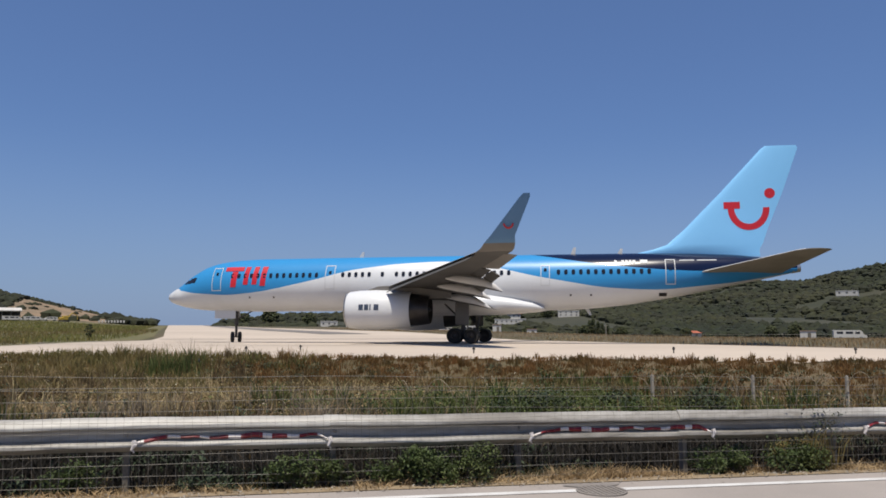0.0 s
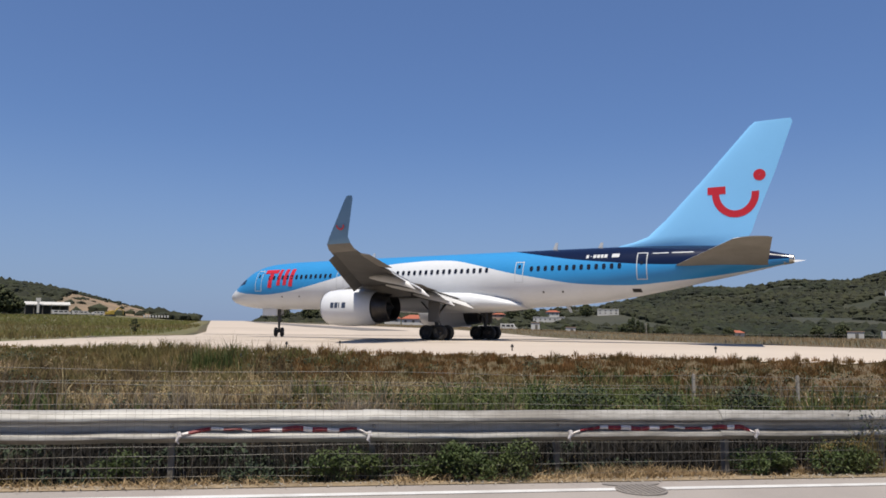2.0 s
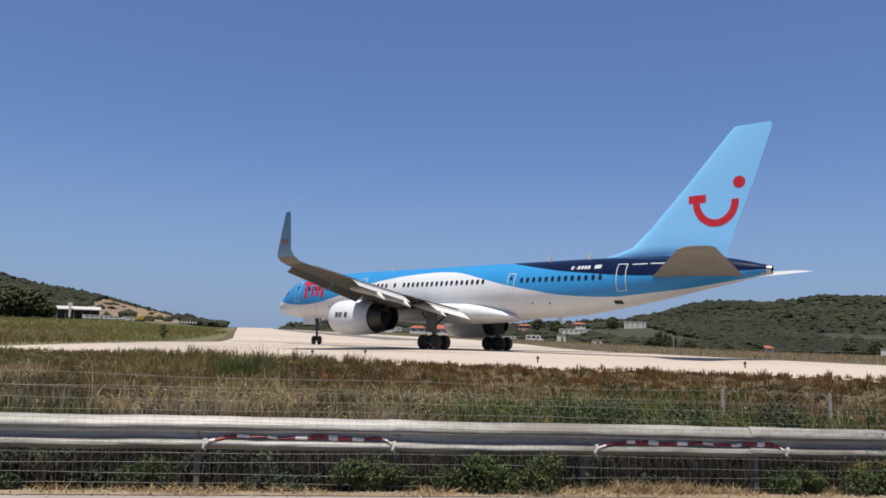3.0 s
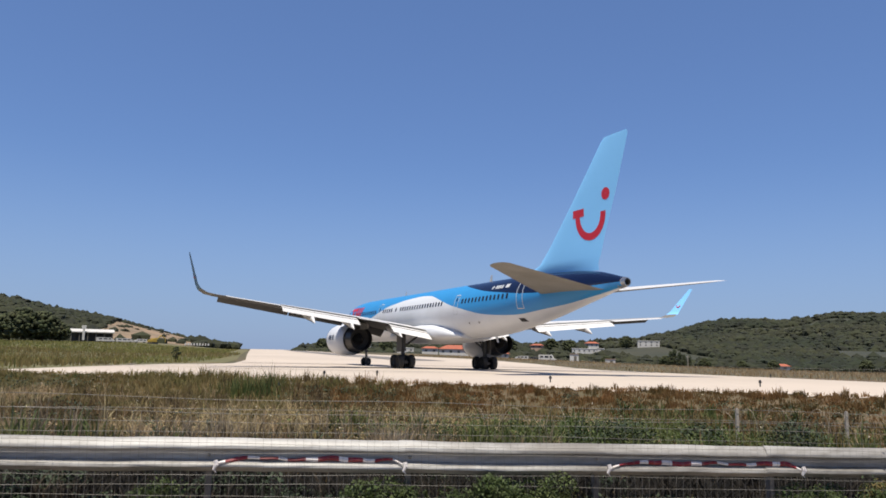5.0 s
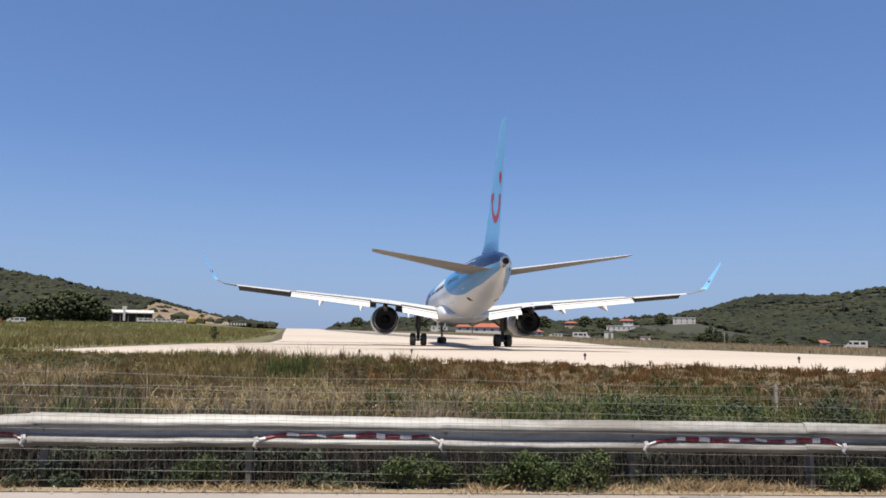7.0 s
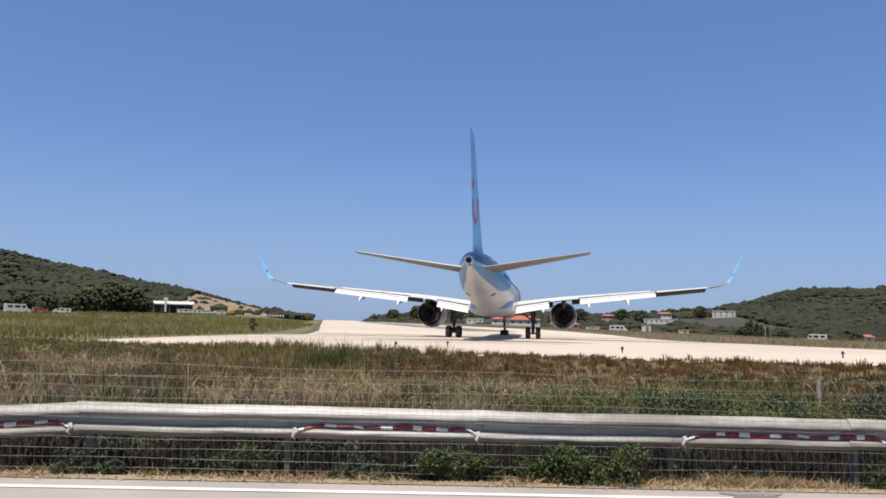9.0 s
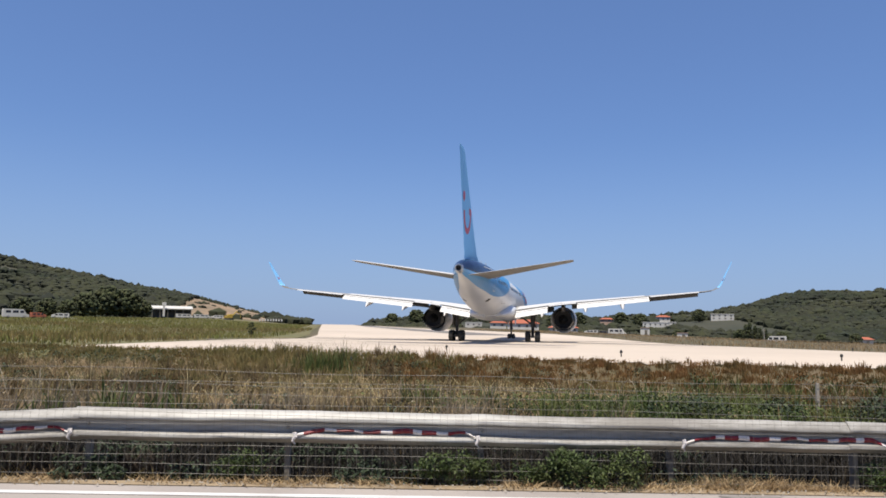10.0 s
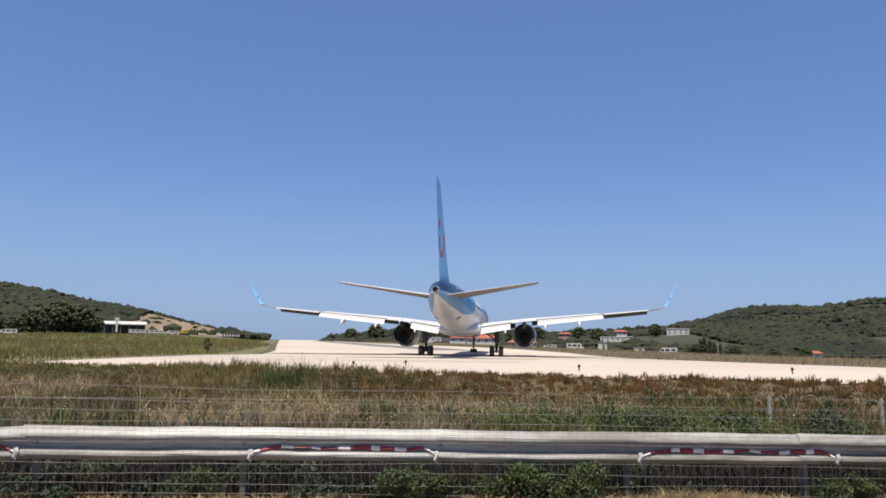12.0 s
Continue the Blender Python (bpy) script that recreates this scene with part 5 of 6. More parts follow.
# pale flowers
c = field_places(700, -16, -1)
c = c[patchy(c, 0.22, 31.0) > 0.02]
fl = np.stack([c[:, 0], c[:, 1], ground_z(c[:, 0], c[:, 1]) + rng.uniform(0.18, 0.38, len(c))], 1)
fl = np.repeat(fl, 3, 0) + rng.normal(0, 0.015, (len(fl) * 3, 3))
tagged(new("pale_flowers", leaves("pale_flowers", "", M["pale_flower"], fl, 0.022, rng)), "small pale flower heads among the weeds", "flowers", kind="stuff")
q = np.stack([rng.normal(-2.4, 0.5, 420), rng.normal(24.6, 0.5, 420)], 1)
blades("tall_grass", "tall green wispy grass clump by the runway", M["green_weed"], q, 0.78, 0.02, 0.55, rng)
q = np.stack([rng.normal(-4.6, 1.2, 700), rng.normal(25.6, 0.7, 700)], 1)
blades("tall_grass", "tall olive grass clump by the runway", M["olive_weed"], q, 0.5, 0.02, 0.6, rng)


def clusters(name, label, material, n, lo, hi, z0, z1, spread, size, seed, level, per=10, shift=0.0):
    """Leafy heads of weeds, in patches."""
    c = field_places(n, lo, hi)
    c = c[patchy(c, 0.5, seed) + 0.6 * patchy(c, 0.14, seed + 5) + shift * (smoothstep(-9, 8, c[:, 0]) - 0.6) > level]
    top = np.stack([c[:, 0], c[:, 1], ground_z(c[:, 0], c[:, 1]) + rng.uniform(z0, z1, len(c))], 1)
    pts = np.repeat(top, per, 0) + rng.normal(0, 1, (len(c) * per, 3)) * np.array(spread)
    tagged(new(name, leaves(name, "", material, pts, size, rng, flat=0.9)), label, "weeds", kind="stuff")


clusters("straw_heads", "straw coloured weed heads on the verge", M["dry_straw"], 1500, -20, -4, 0.18, 0.36, (0.05, 0.05, 0.06), 0.022, 63.0, 0.12)
# dark clusters low down put the shade between tufts into colour
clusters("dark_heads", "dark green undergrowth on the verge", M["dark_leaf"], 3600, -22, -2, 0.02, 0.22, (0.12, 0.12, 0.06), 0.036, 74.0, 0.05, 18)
c = np.stack([rng.normal(5.0, 1.8, 2800), rng.normal(13.0, 1.2, 2800)], 1)
c = c[patchy(c, 0.8, 33.0) > -0.10]
pts = np.repeat(np.stack([c[:, 0], c[:, 1], ground_z(c[:, 0], c[:, 1]) + rng.uniform(0.02, 0.46, len(c))], 1), 9, 0) + rng.normal(0, 0.06, (len(c) * 9, 3))
tagged(new("green_heads", leaves("green_heads", "", M["green_weed"], pts, 0.03, rng, flat=0.9)), "dense fresh green weeds on the verge", "weeds", kind="stuff")
# leggy stalks that stand out of the verge
c = field_places(260, -9, -0.4)
c = c[(patchy(c, 0.3, 88.0) > 0.0) & (c[:, 0] < 3)]
for nm, mt, hh in (("tall_stalks", "brown_weed", 0.36), ("tall_stalks", "olive_weed", 0.36)):
    q = np.repeat(c[(0 if mt == "brown_weed" else 1)::2], 9, 0)
    q = q + rng.normal(0, 0.07, q.shape)
    blades(nm, "leggy seeding stalks above the verge", M[mt], q, hh, 0.02, 0.5, rng)
# loose straw and grit where the asphalt frays into the verge
q = np.stack([rng.uniform(-9, 12, 9000), 7.86 + rng.normal(0, 0.10, 9000)], 1)
q = q[(patchy(q, 1.3, 17.0) + 0.25 * (q[:, 1] - 7.86) / 0.1 > -0.1) & (q[:, 1] > 7.62)]
blades("loose_straw", "loose straw lying along the asphalt edge", M["dry_straw"], q, 0.10, 0.012, 2.2, rng)
q = np.stack([rng.uniform(-9, 12, 1500), 7.80 + rng.normal(0, 0.10, 1500)], 1)
q = np.stack([q[:, 0], q[:, 1], ground_z(q[:, 0], q[:, 1]) - 0.004], 1)
tagged(new("grit", leaves("grit", "", M["concrete_post"], q, 0.018, rng)), "pale grit and small stones on the road edge", "gravel", kind="stuff")
# creeper that has grown up over the rail
q = np.stack([rng.normal(6.55, 0.16, 46), rng.uniform(7.98, 8.04, 46)], 1)
blades("creeper", "thin creeper stems grown over the guardrail", M["olive_weed"], q, 0.72, 0.012, 0.5, rng)
q = np.stack([rng.normal(6.55, 0.2, 260), rng.uniform(7.97, 8.05, 260), rng.uniform(-0.8, 0.02, 260)], 1)
tagged(new("creeper_leaves", leaves("creeper_leaves", "", M["dark_leaf"], q, 0.024, rng)), "small dark creeper leaves over the guardrail", "weeds", kind="stuff")
# yellowish flowering weeds in the middle of the verge
c = np.stack([rng.uniform(-3.5, 6.0, 2000), rng.normal(16.6, 1.6, 2000)], 1)
c = c[(patchy(c, 0.55, 23.0) + 0.5 * patchy(c, 1.7, 24.0) > 0.02) & (c[:, 1] > 13.2) & (c[:, 1] < verge_edge(c[:, 0]) - 2.0)]
pts = np.repeat(np.stack([c[:, 0], c[:, 1], ground_z(c[:, 0], c[:, 1]) + rng.uniform(0.16, 0.36, len(c))], 1), 12, 0) + rng.normal(0, 1, (len(c) * 12, 3)) * np.array([0.07, 0.07, 0.035])
tagged(new("yellow_heads", leaves("yellow_heads", "", M["yellow_weed"], pts, 0.021, rng, flat=0.9)), "yellowish flower heads of tall weeds on the verge", "weeds", kind="stuff")
# bare brown twigs under the rail
q = np.stack([rng.uniform(-9, 12, 1500), rng.uniform(8.12, 8.6, 1500)], 1)
q = q[patchy(q, 0.8, 27.0) > -0.05]
blades("dry_twigs", "tangled dry brown twigs under the guardrail", M["twig"], q, 0.5, 0.007, 1.6, rng)

# uneven tufts that rise over the runway's edge
c = field_places(150, -2.0, 0.2)
for k, mt in enumerate(("olive_weed", "brown_weed", "green_weed")):
    q = np.repeat(c[(c[:, 0] < 2) == (k != 1)][(0, 0, 1)[k]::(1, 1, 3)[k]], 70, 0)
    q = q + rng.normal(0, 1, q.shape) * np.array([0.26, 0.12])
    blades("edge_tufts", "uneven tufts of tall grass at the runway edge", M[mt], q, 0.16 if mt == "brown_weed" else 0.36 - 0.16 * smoothstep(-4, -9, q[:, 0]), 0.018, 0.6, rng)


# ---- fields, woods, houses and vehicles beyond the runway ----
def at(az, r, dz=0.0):
    """A place on the land at azimuth az and distance r."""
    x, y = r * math.sin(radians(az)), r * math.cos(radians(az))
    z = float(ground_z(x, y))
    for hill_grid in (near_hill, left_hill):
        p = hill_grid.reshape(-1, 3)
        d = np.hypot(p[:, 0] - x, p[:, 1] - y)
        if d.min() < 9:
            z = max(z, float(p[d.argmin(), 2]))
    return x, y, z + dz


def icos(level=1):
    bm = bmesh.new()
    bmesh.ops.create_icosphere(bm, subdivisions=level, radius=1)
    v = np.array([v.co[:] for v in bm.verts])
    f = np.array([[q.index for q in p.verts] for p in bm.faces])
    bm.free()
    return v, f


def clumps(name, centres, radii, material, rng, squash=0.8, level=1):
    """Uneven leafy clumps as one mesh, each an island."""
    v, f = icos(level)
    n = len(centres)
    a = rng.uniform(0, 2 * np.pi, n)
    ca, sa = np.cos(a)[:, None], np.sin(a)[:, None]
    lump = 1 + rng.uniform(-0.34, 0.34, (n, len(v)))
    q = v[None] * lump[:, :, None]
    q = np.stack([q[..., 0] * ca - q[..., 1] * sa, q[..., 0] * sa + q[..., 1] * ca, q[..., 2] * squash], -1)
    P = q * radii[:, None, None] + centres[:, None, :]
    F = (f[None] + (np.arange(n) * len(v))[:, None, None]).reshape(-1, 3)
    return raw(name, P.reshape(-1, 3).tolist(), F.tolist(), material)


def wood(name, label, grid, n, r0, r1, seed, skip=None):
    rg = np.random.default_rng(seed)
    rows, cols, _ = grid.shape
    j = rg.uniform(0, 26.5, n)
    i = rg.uniform(0, cols - 1.001, n)
    j0, i0 = j.astype(int), i.astype(int)
    c = grid[j0, i0] * ((1 - (j - j0)) * (1 - (i - i0)))[:, None] + grid[j0 + 1, i0] * ((j - j0) * (1 - (i - i0)))[:, None] \
        + grid[j0, i0 + 1] * ((1 - (j - j0)) * (i - i0))[:, None] + grid[j0 + 1, i0 + 1] * ((j - j0) * (i - i0))[:, None]
    thin = np.array([noise.noise(Vector((x * 0.016, y * 0.016, seed))) for x, y, _ in c])
    keep = (thin > -0.30) & (rg.uniform(0, 1, n) < 0.6 + 0.9 * np.clip(thin + 0.3, 0, 1))
    if skip is not None:
        keep &= ~skip(c)
    c = c[keep]
    r = rg.uniform(r0, r1, len(c)) * (1 + 0.5 * (rg.uniform(0, 1, len(c)) > 0.93))
    c[:, 2] += r * 0.25
    tagged(new(name, clumps(name, c, r, M["forest"], rg)), label, "trees", kind="stuff")


def in_quarry(c):
    a = np.degrees(np.arctan2(c[:, 0], c[:, 1]))
    e = np.degrees(np.arctan2(c[:, 2] - 0.7, np.hypot(c[:, 0], c[:, 1])))
    up = np.interp(a, [-16.2, -14.6, -13.0, -11.5, -10.0, -9.2], [1.1, 2.15, 1.75, 1.45, 1.1, 0.85])
    return (a > -16.0) & (a < -9.4) & (e < up) & (e > up - 1.25 + 0.05 * (a + 13))


HOUSES = (
    (22.85, 440, 1.66, 2.02, 11.5, "flat", "wall_white", 2, 4, "two-storey white villa with a flat roof on the rise"),
    (18.35, 400, 0.88, 1.16, 12.0, "flat", "wall_white", 1, 5, "long low white house with a flat roof"),
    (19.2, 405, 0.82, 1.0, 8.0, "flat", "wall_white", 1, 3, "low white house with a flat roof"),
    (15.0, 430, 1.3, 1.72, 6.5, "hip", "wall_pink", 2, 2, "pink house with a red tiled roof among trees"),
    (18.9, 450, 1.42, 1.72, 7.5, "hip", "wall_white", 1, 3, "white house with a red tiled roof on the rise"),
    (9.0, 330, 0.42, 0.82, 13.0, "hip", "wall_white", 1, 4, "white house with a red tiled roof behind the runway"),
    (11.9, 320, 0.30, 0.62, 11.0, "hip", "wall_white", 1, 4, "low house with a red tiled roof"),
    (7.2, 345, 0.55, 0.9, 7.0, "hip", "wall_white", 1, 2, "small white house with a red tiled roof"),
    (5.4, 380, 0.7, 1.0, 8.0, "flat", "wall_white", 1, 3, "small white house among trees"),
    (28.6, 560, 0.72, 0.95, 12.0, "flat", "wall_white", 1, 4, "small white house on the wooded slope"),
    (31.4, 330, 0.05, 0.32, 7.0, "hip", "wall_white", 1, 2, "small pale house with a red roof"),
    (41.2, 620, 2.5, 2.75, 14.0, "flat", "wall_white", 1, 3, "white house high on the wooded slope"),
    (-22.6, 250, 0.15, 0.55, 5.0, "flat", "wall_white", 1, 2, "small white airfield hut"),
    (-9.0, 640, 0.9, 1.02, 10.0, "flat", "wall_white", 1, 3, "white house near the runway's far end"))


def by_house(c):
    """Clumps that would stand before a house."""
    a = np.degrees(np.arctan2(c[:, 0], c[:, 1]))
    d = np.hypot(c[:, 0], c[:, 1])
    out = np.zeros(len(c), bool)
    for h in HOUSES:
        out |= (np.abs(a - h[0]) < math.degrees(h[4] / h[1] / 2) + 0.05) & (d > h[1] - 24) & (d < h[1] + 6)
    return out


wood("woods", "dense dark green scrub and trees on the hillside", left_hill, 17000, 1.6, 3.5, 31, lambda c: (in_quarry(c) & (np.sin(c[:, 0] * 12.9 + c[:, 1] * 7.3) < 0.995)) | (np.degrees(np.arctan2(c[:, 0], c[:, 1])) > -6.6))
wood("woods", "dense green scrub and trees on the low rise", near_hill, 12000, 1.2, 2.5, 32, by_house)
wood("woods", "dense dark green scrub and trees on the hill", right_hill, 21000, 1.8, 3.7, 33)
# bare cut on the left hill
rows, cols, _ = left_hill.shape
flat = left_hill.reshape(-1, 3).copy()
flag = in_quarry(flat).reshape(rows, cols)
flat[:, 2] += 0.8
faces = [(j * cols + i, j * cols + i + 1, (j + 1) * cols + i + 1, (j + 1) * cols + i) for j in range(25) for i in range(cols - 1) if flag[j, i] or flag[j + 1, i + 1]]
tagged(new("quarry", raw("quarry", flat.tolist(), faces, M["quarry"], True)), "bare sandy earth cut in the hillside", "earth cut", kind="structure")

# green field beyond the pad, grass strips on both sides
field = tagged(new("field", strip("field", [(30, -60), (420, -200)], [(30, -13.4), (66, -13.0), (79, -10.4), (95, -10.9), (420, -42)], list(np.arange(30, 100, 2.0)) + spaced(100, 400, 4, 1.05), M["field"], -0.02, 30)),
               "rough green grass field beside the runway", "field", kind="structure")
rg = np.random.default_rng(12)
q = np.stack([rg.uniform(-75, -13.2, 34000), rg.uniform(33, 140, 34000)], 1)
q = q[(q[:, 0] > -0.6 * q[:, 1] - 6) & (q[:, 0] < -13.4 - np.clip(q[:, 1] - 95, 0, 99) * 0.1 + 3.0 * smoothstep(66, 79, q[:, 1]) - 0.6)]
front = patchy(q, 0.05, 2.0)
blades("field_grass", "rough green grass in the field", M["field_blade"], q[front > -0.12], 0.42, 0.06, 0.5, rg)
blades("field_grass", "rough brown and olive grass in the field", M["olive_weed"], q[front <= 0.1], 0.45, 0.06, 0.5, rg)
q = np.stack([rg.uniform(-190, -14, 30000), rg.uniform(138, 330, 30000)], 1)
q = q[(q[:, 0] > -0.6 * q[:, 1] - 6) & (q[:, 0] < -14.0 - (q[:, 1] - 95) * 0.1)]
blades("field_grass", "rough green grass at the field's far side", M["field_blade"], q, 0.5, 0.16, 0.5, rg)
q = np.stack([rg.uniform(20, 170, 80000), rg.uniform(20, 230, 80000)], 1)
edge = np.interp(q[:, 1], [p[0] for p in RUN_R], [p[1] for p in RUN_R])
q = q[(q[:, 0] > edge + 0.5) & (q[:, 0] < 0.95 * q[:, 1] + 6)]
blades("roadside_grass", "dry yellow brown grass beyond the runway", M["dry_straw"], q[np.arange(len(q)) % 4 > 0], 0.30, 0.035, 0.5, rg)
blades("roadside_grass", "olive brown grass beyond the runway", M["brown_weed"], q[::4], 0.32, 0.035, 0.5, rg)

# rubber and joint lines on the concrete, and a dark strip along the far edge
def mark_line(pts, w, material, name, label):
    v, f = [], []
    n = len(pts)
    for k, (x, y) in enumerate(pts):
        x2, y2 = pts[min(k + 1, n - 1)]
        x1, y1 = pts[max(k - 1, 0)]
        L = math.hypot(x2 - x1, y2 - y1)
        nx, ny = -(y2 - y1) / L * w / 2, (x2 - x1) / L * w / 2
        for s in (1, -1):
            v.append((x + s * nx, y + s * ny, float(ground_z(x + s * nx, y + s * ny)) + 0.012))
    for k in range(n - 1):
        f.append((2 * k, 2 * k + 1, 2 * k + 3, 2 * k + 2))
    tagged(new(name, raw(name, v, f, material)), label, "runway marking", kind="structure")


mark_line([(x, 61.5 + 0.05 * x) for x in np.linspace(-12.3, 27.8, 40)], 0.5, M["rubber_mark"], "joint_line", "dark joint across the concrete")
mark_line([(x, 83.0 + 0.02 * x) for x in np.linspace(-9.0, 27.4, 40)], 0.9, M["rubber_mark"], "joint_line", "dark joint across the concrete")
for r in (24.0, 27.5):
    mark_line([(9.5 + r * math.cos(a), 61 + r * 0.62 * math.sin(a)) for a in np.linspace(math.pi * 0.80, math.pi * 1.5, 40)], 0.35, M["rubber_mark"], "tyre_trace", "dark curved tyre trace on the concrete")
mark_line([(float(np.interp(y, [106, 130, 300, 550], [12.5, 6.0, -10.5, -29.0])), y) for y in np.linspace(550, 106, 70)], 7.0, M["runway_dark"], "dark_strip", "dark asphalt strip along the runway")

# runway edge lights: small dark stubs
stub = None
for x, y in ((-0.2, 30.2), (2.0, 33.5), (7.9, 27.6), (15.2, 26.2), (-1.6, 25.9), (21.4, 24.2), (28.0, 47.0), (27.6, 70.0)):
    m = pose(x, y, float(ground_z(x, y)))
    if stub is None:
        stub = thing("runway_light", "small dark runway edge light on a stub", "runway light", m, group="runway edge lights")
        bm = bmesh.new()
        tube(bm, [(0, 0, -0.02), (0, 0, 0.12)], 0.025, 8)
        part("stub", bm, M["shade_dark"], stub)
        bm = bmesh.new()
        tube(bm, [(0, 0, 0.11), (0, 0, 0.13), (0, 0, 0.19), (0, 0, 0.22)], [0.05, 0.055, 0.045, 0.015], 10)
        part("lamp_head", bm, M["dark_void"], stub, "dark lamp head")
    else:
        copy_thing(stub, m)


# trees
def tree(name, label, category, m, h, w, n, group, slim=False, seed=0):
    t = thing(name, label, category, m, group)
    rg = np.random.default_rng(seed)
    bm = bmesh.new()
    tube(bm, [(0, 0, -0.3), (0.05 * h * 0.2, 0, h * 0.3), (0, 0.02 * h, h * 0.62)], [0.035 * h, 0.026 * h, 0.012 * h], 7)
    for k in range(5):
        a = k * 1.3
        tube(bm, [(0, 0, h * (0.3 + 0.05 * k)), (w * 0.3 * math.cos(a), w * 0.3 * math.sin(a), h * (0.55 + 0.05 * k))], [0.014 * h, 0.006 * h], 5)
    part("trunk", bm, M["bark"], t)
    u = rg.uniform(0, 1, n)
    a = rg.uniform(0, 2 * np.pi, n)
    if slim:
        z = h * (0.08 + 0.9 * u)
        rad = w * 0.5 * np.sin(np.pi * np.clip(0.12 + 0.86 * (1 - u), 0, 1)) * rg.uniform(0.3, 1, n)
    else:
        z = h * (0.12 + 0.8 * u)
        rad = w * 0.5 * np.sqrt(np.clip(1 - (2 * u - 0.9) ** 2 * 0.8, 0.05, 1)) * np.sqrt(rg.uniform(0.05, 1, n))
    c = np.stack([rad * np.cos(a), rad * np.sin(a), z], 1)
    ob = new("crown", clumps("crown", c, rg.uniform(0.05, 0.10, n) * h * (0.6 if slim else 1), M["crown_leaf"], rg))
    ob.parent = t
    return t


first = [tree("tree", "broad dark green tree by the airfield", "tree", pose(0, -60, -3), 9.0, 9.0, 260, "trees by the airfield", seed=s) for s in (1, 2)]
spots = [(-21.6, 300, 1.0), (-20.9, 320, 1.15), (-20.2, 310, 1.35), (-19.6, 330, 1.3), (-19.0, 315, 1.25), (-18.5, 335, 1.05), (-18.0, 320, 0.8), (-22.6, 290, 0.7), (-23.8, 300, 0.75), (-25.2, 310, 0.8),
         (19.9, 330, 0.55), (16.0, 420, 0.85), (21.3, 430, 0.8), (17.3, 400, 0.8), (13.0, 410, 0.9), (11.2, 400, 0.8), (26.6, 300, 0.5), (36.5, 280, 0.5), (31.0, 290, 0.45), (1.2, 420, 1.0), (4.0, 400, 0.8), (-0.6, 430, 0.8), (38.0, 300, 0.6), (29.0, 270, 0.4), (12.0, 300, 0.5), (24.0, 320, 0.6)]
for k, (a, r, s) in enumerate(spots):
    x, y, z = at(a, r)
    src = first[k % 2]
    if k < 2:
        src.matrix_basis = pose(x, y, z, 0, 0, 40 * k) @ Matrix.Scale(s, 4)
    else:
        o = copy_thing(src, pose(x, y, z, 0, 0, 67 * k))
        o.scale = (s, s, s)
cyp = tree("cypress", "slim dark cypress tree by the airfield road", "tree", pose(0, 0, 0), 6.0, 1.5, 130, "cypresses", True, 5)
for k, (a, r, s) in enumerate(((24.35, 255, 1.0), (24.6, 256, 1.1), (24.95, 258, 0.95), (25.6, 260, 0.8), (25.25, 262, 0.85))):
    x, y, z = at(a, r)
    if k == 0:
        cyp.matrix_basis = pose(x, y, z)
    else:
        copy_thing(cyp, pose(x, y, z, 0, 0, 50 * k)).scale = (s, s, s)


tree("shrub", "slim upright dark shrub standing alone in the field", "shrub", pose(-15.0, 80.0, float(ground_z(-15.0, 80.0)) - 0.1), 1.6, 1.0, 120, "", True, 9)


# houses
def house(az, r, z, w, d, h, turn, wall, roof, label, storeys=1, bays=3):
    x, y = r * math.sin(radians(az)), r * math.cos(radians(az))
    hs = thing("house", label, "house", pose(x, y, z, 0, 0, turn - az), group="houses on the slopes")
    bm = bmesh.new()
    box(bm, (0, 0, h / 2 - 0.4), (w, d, h + 0.8))
    body = part("wall", bm, M[wall], hs)
    bm = bmesh.new()
    if roof == "flat":
        box(bm, (0, 0, h + 0.15), (w + 0.3, d + 0.3, 0.3), bevel=0.04)
        part("roof", bm, M["wall_white"], hs, "flat white roof slab")
    else:
        e, k = 0.5, min(w, d) * 0.22
        lo = [bm.verts.new(p) for p in ((-w / 2 - e, -d / 2 - e, h), (w / 2 + e, -d / 2 - e, h), (w / 2 + e, d / 2 + e, h), (-w / 2 - e, d / 2 + e, h))]
        hi = [bm.verts.new((-w / 2 + d * 0.4, 0, h + k)), bm.verts.new((w / 2 - d * 0.4, 0, h + k))]
        for f in ((lo[0], lo[1], hi[1], hi[0]), (lo[2], lo[3], hi[0], hi[1]), (lo[1], lo[2], hi[1]), (lo[3], lo[0], hi[0]), (lo[3], lo[2], lo[1], lo[0])):
            bm.faces.new(f)
        part("roof", bm, M["roof_tile"], hs, "red tiled hip roof")
    for st in range(storeys):
        for b in range(bays):
            bm = bmesh.new()
            box(bm, (-w / 2 + w * (b + 0.5) / bays, -d / 2 - 0.02, h * (st + 0.55) / storeys), (w / bays * 0.30, 0.14, h / storeys * 0.36))
            part("window", bm, M["shade_dark"], hs)
    return hs


def el_z(e, r):
    return 0.71 + r * math.tan(radians(e))


for az, r, e0, e1, w, roof, wall, st, bays, label in HOUSES:
    z0 = min(el_z(e0, r), at(az, r)[2] + 0.35) if az > -3 and r < 500 else el_z(e0, r)
    house(az, r, z0, w, w * 0.6, r * (math.tan(radians(e1)) - math.tan(radians(e0))), 8 * math.sin(az * 7), wall, roof, label, st, bays)

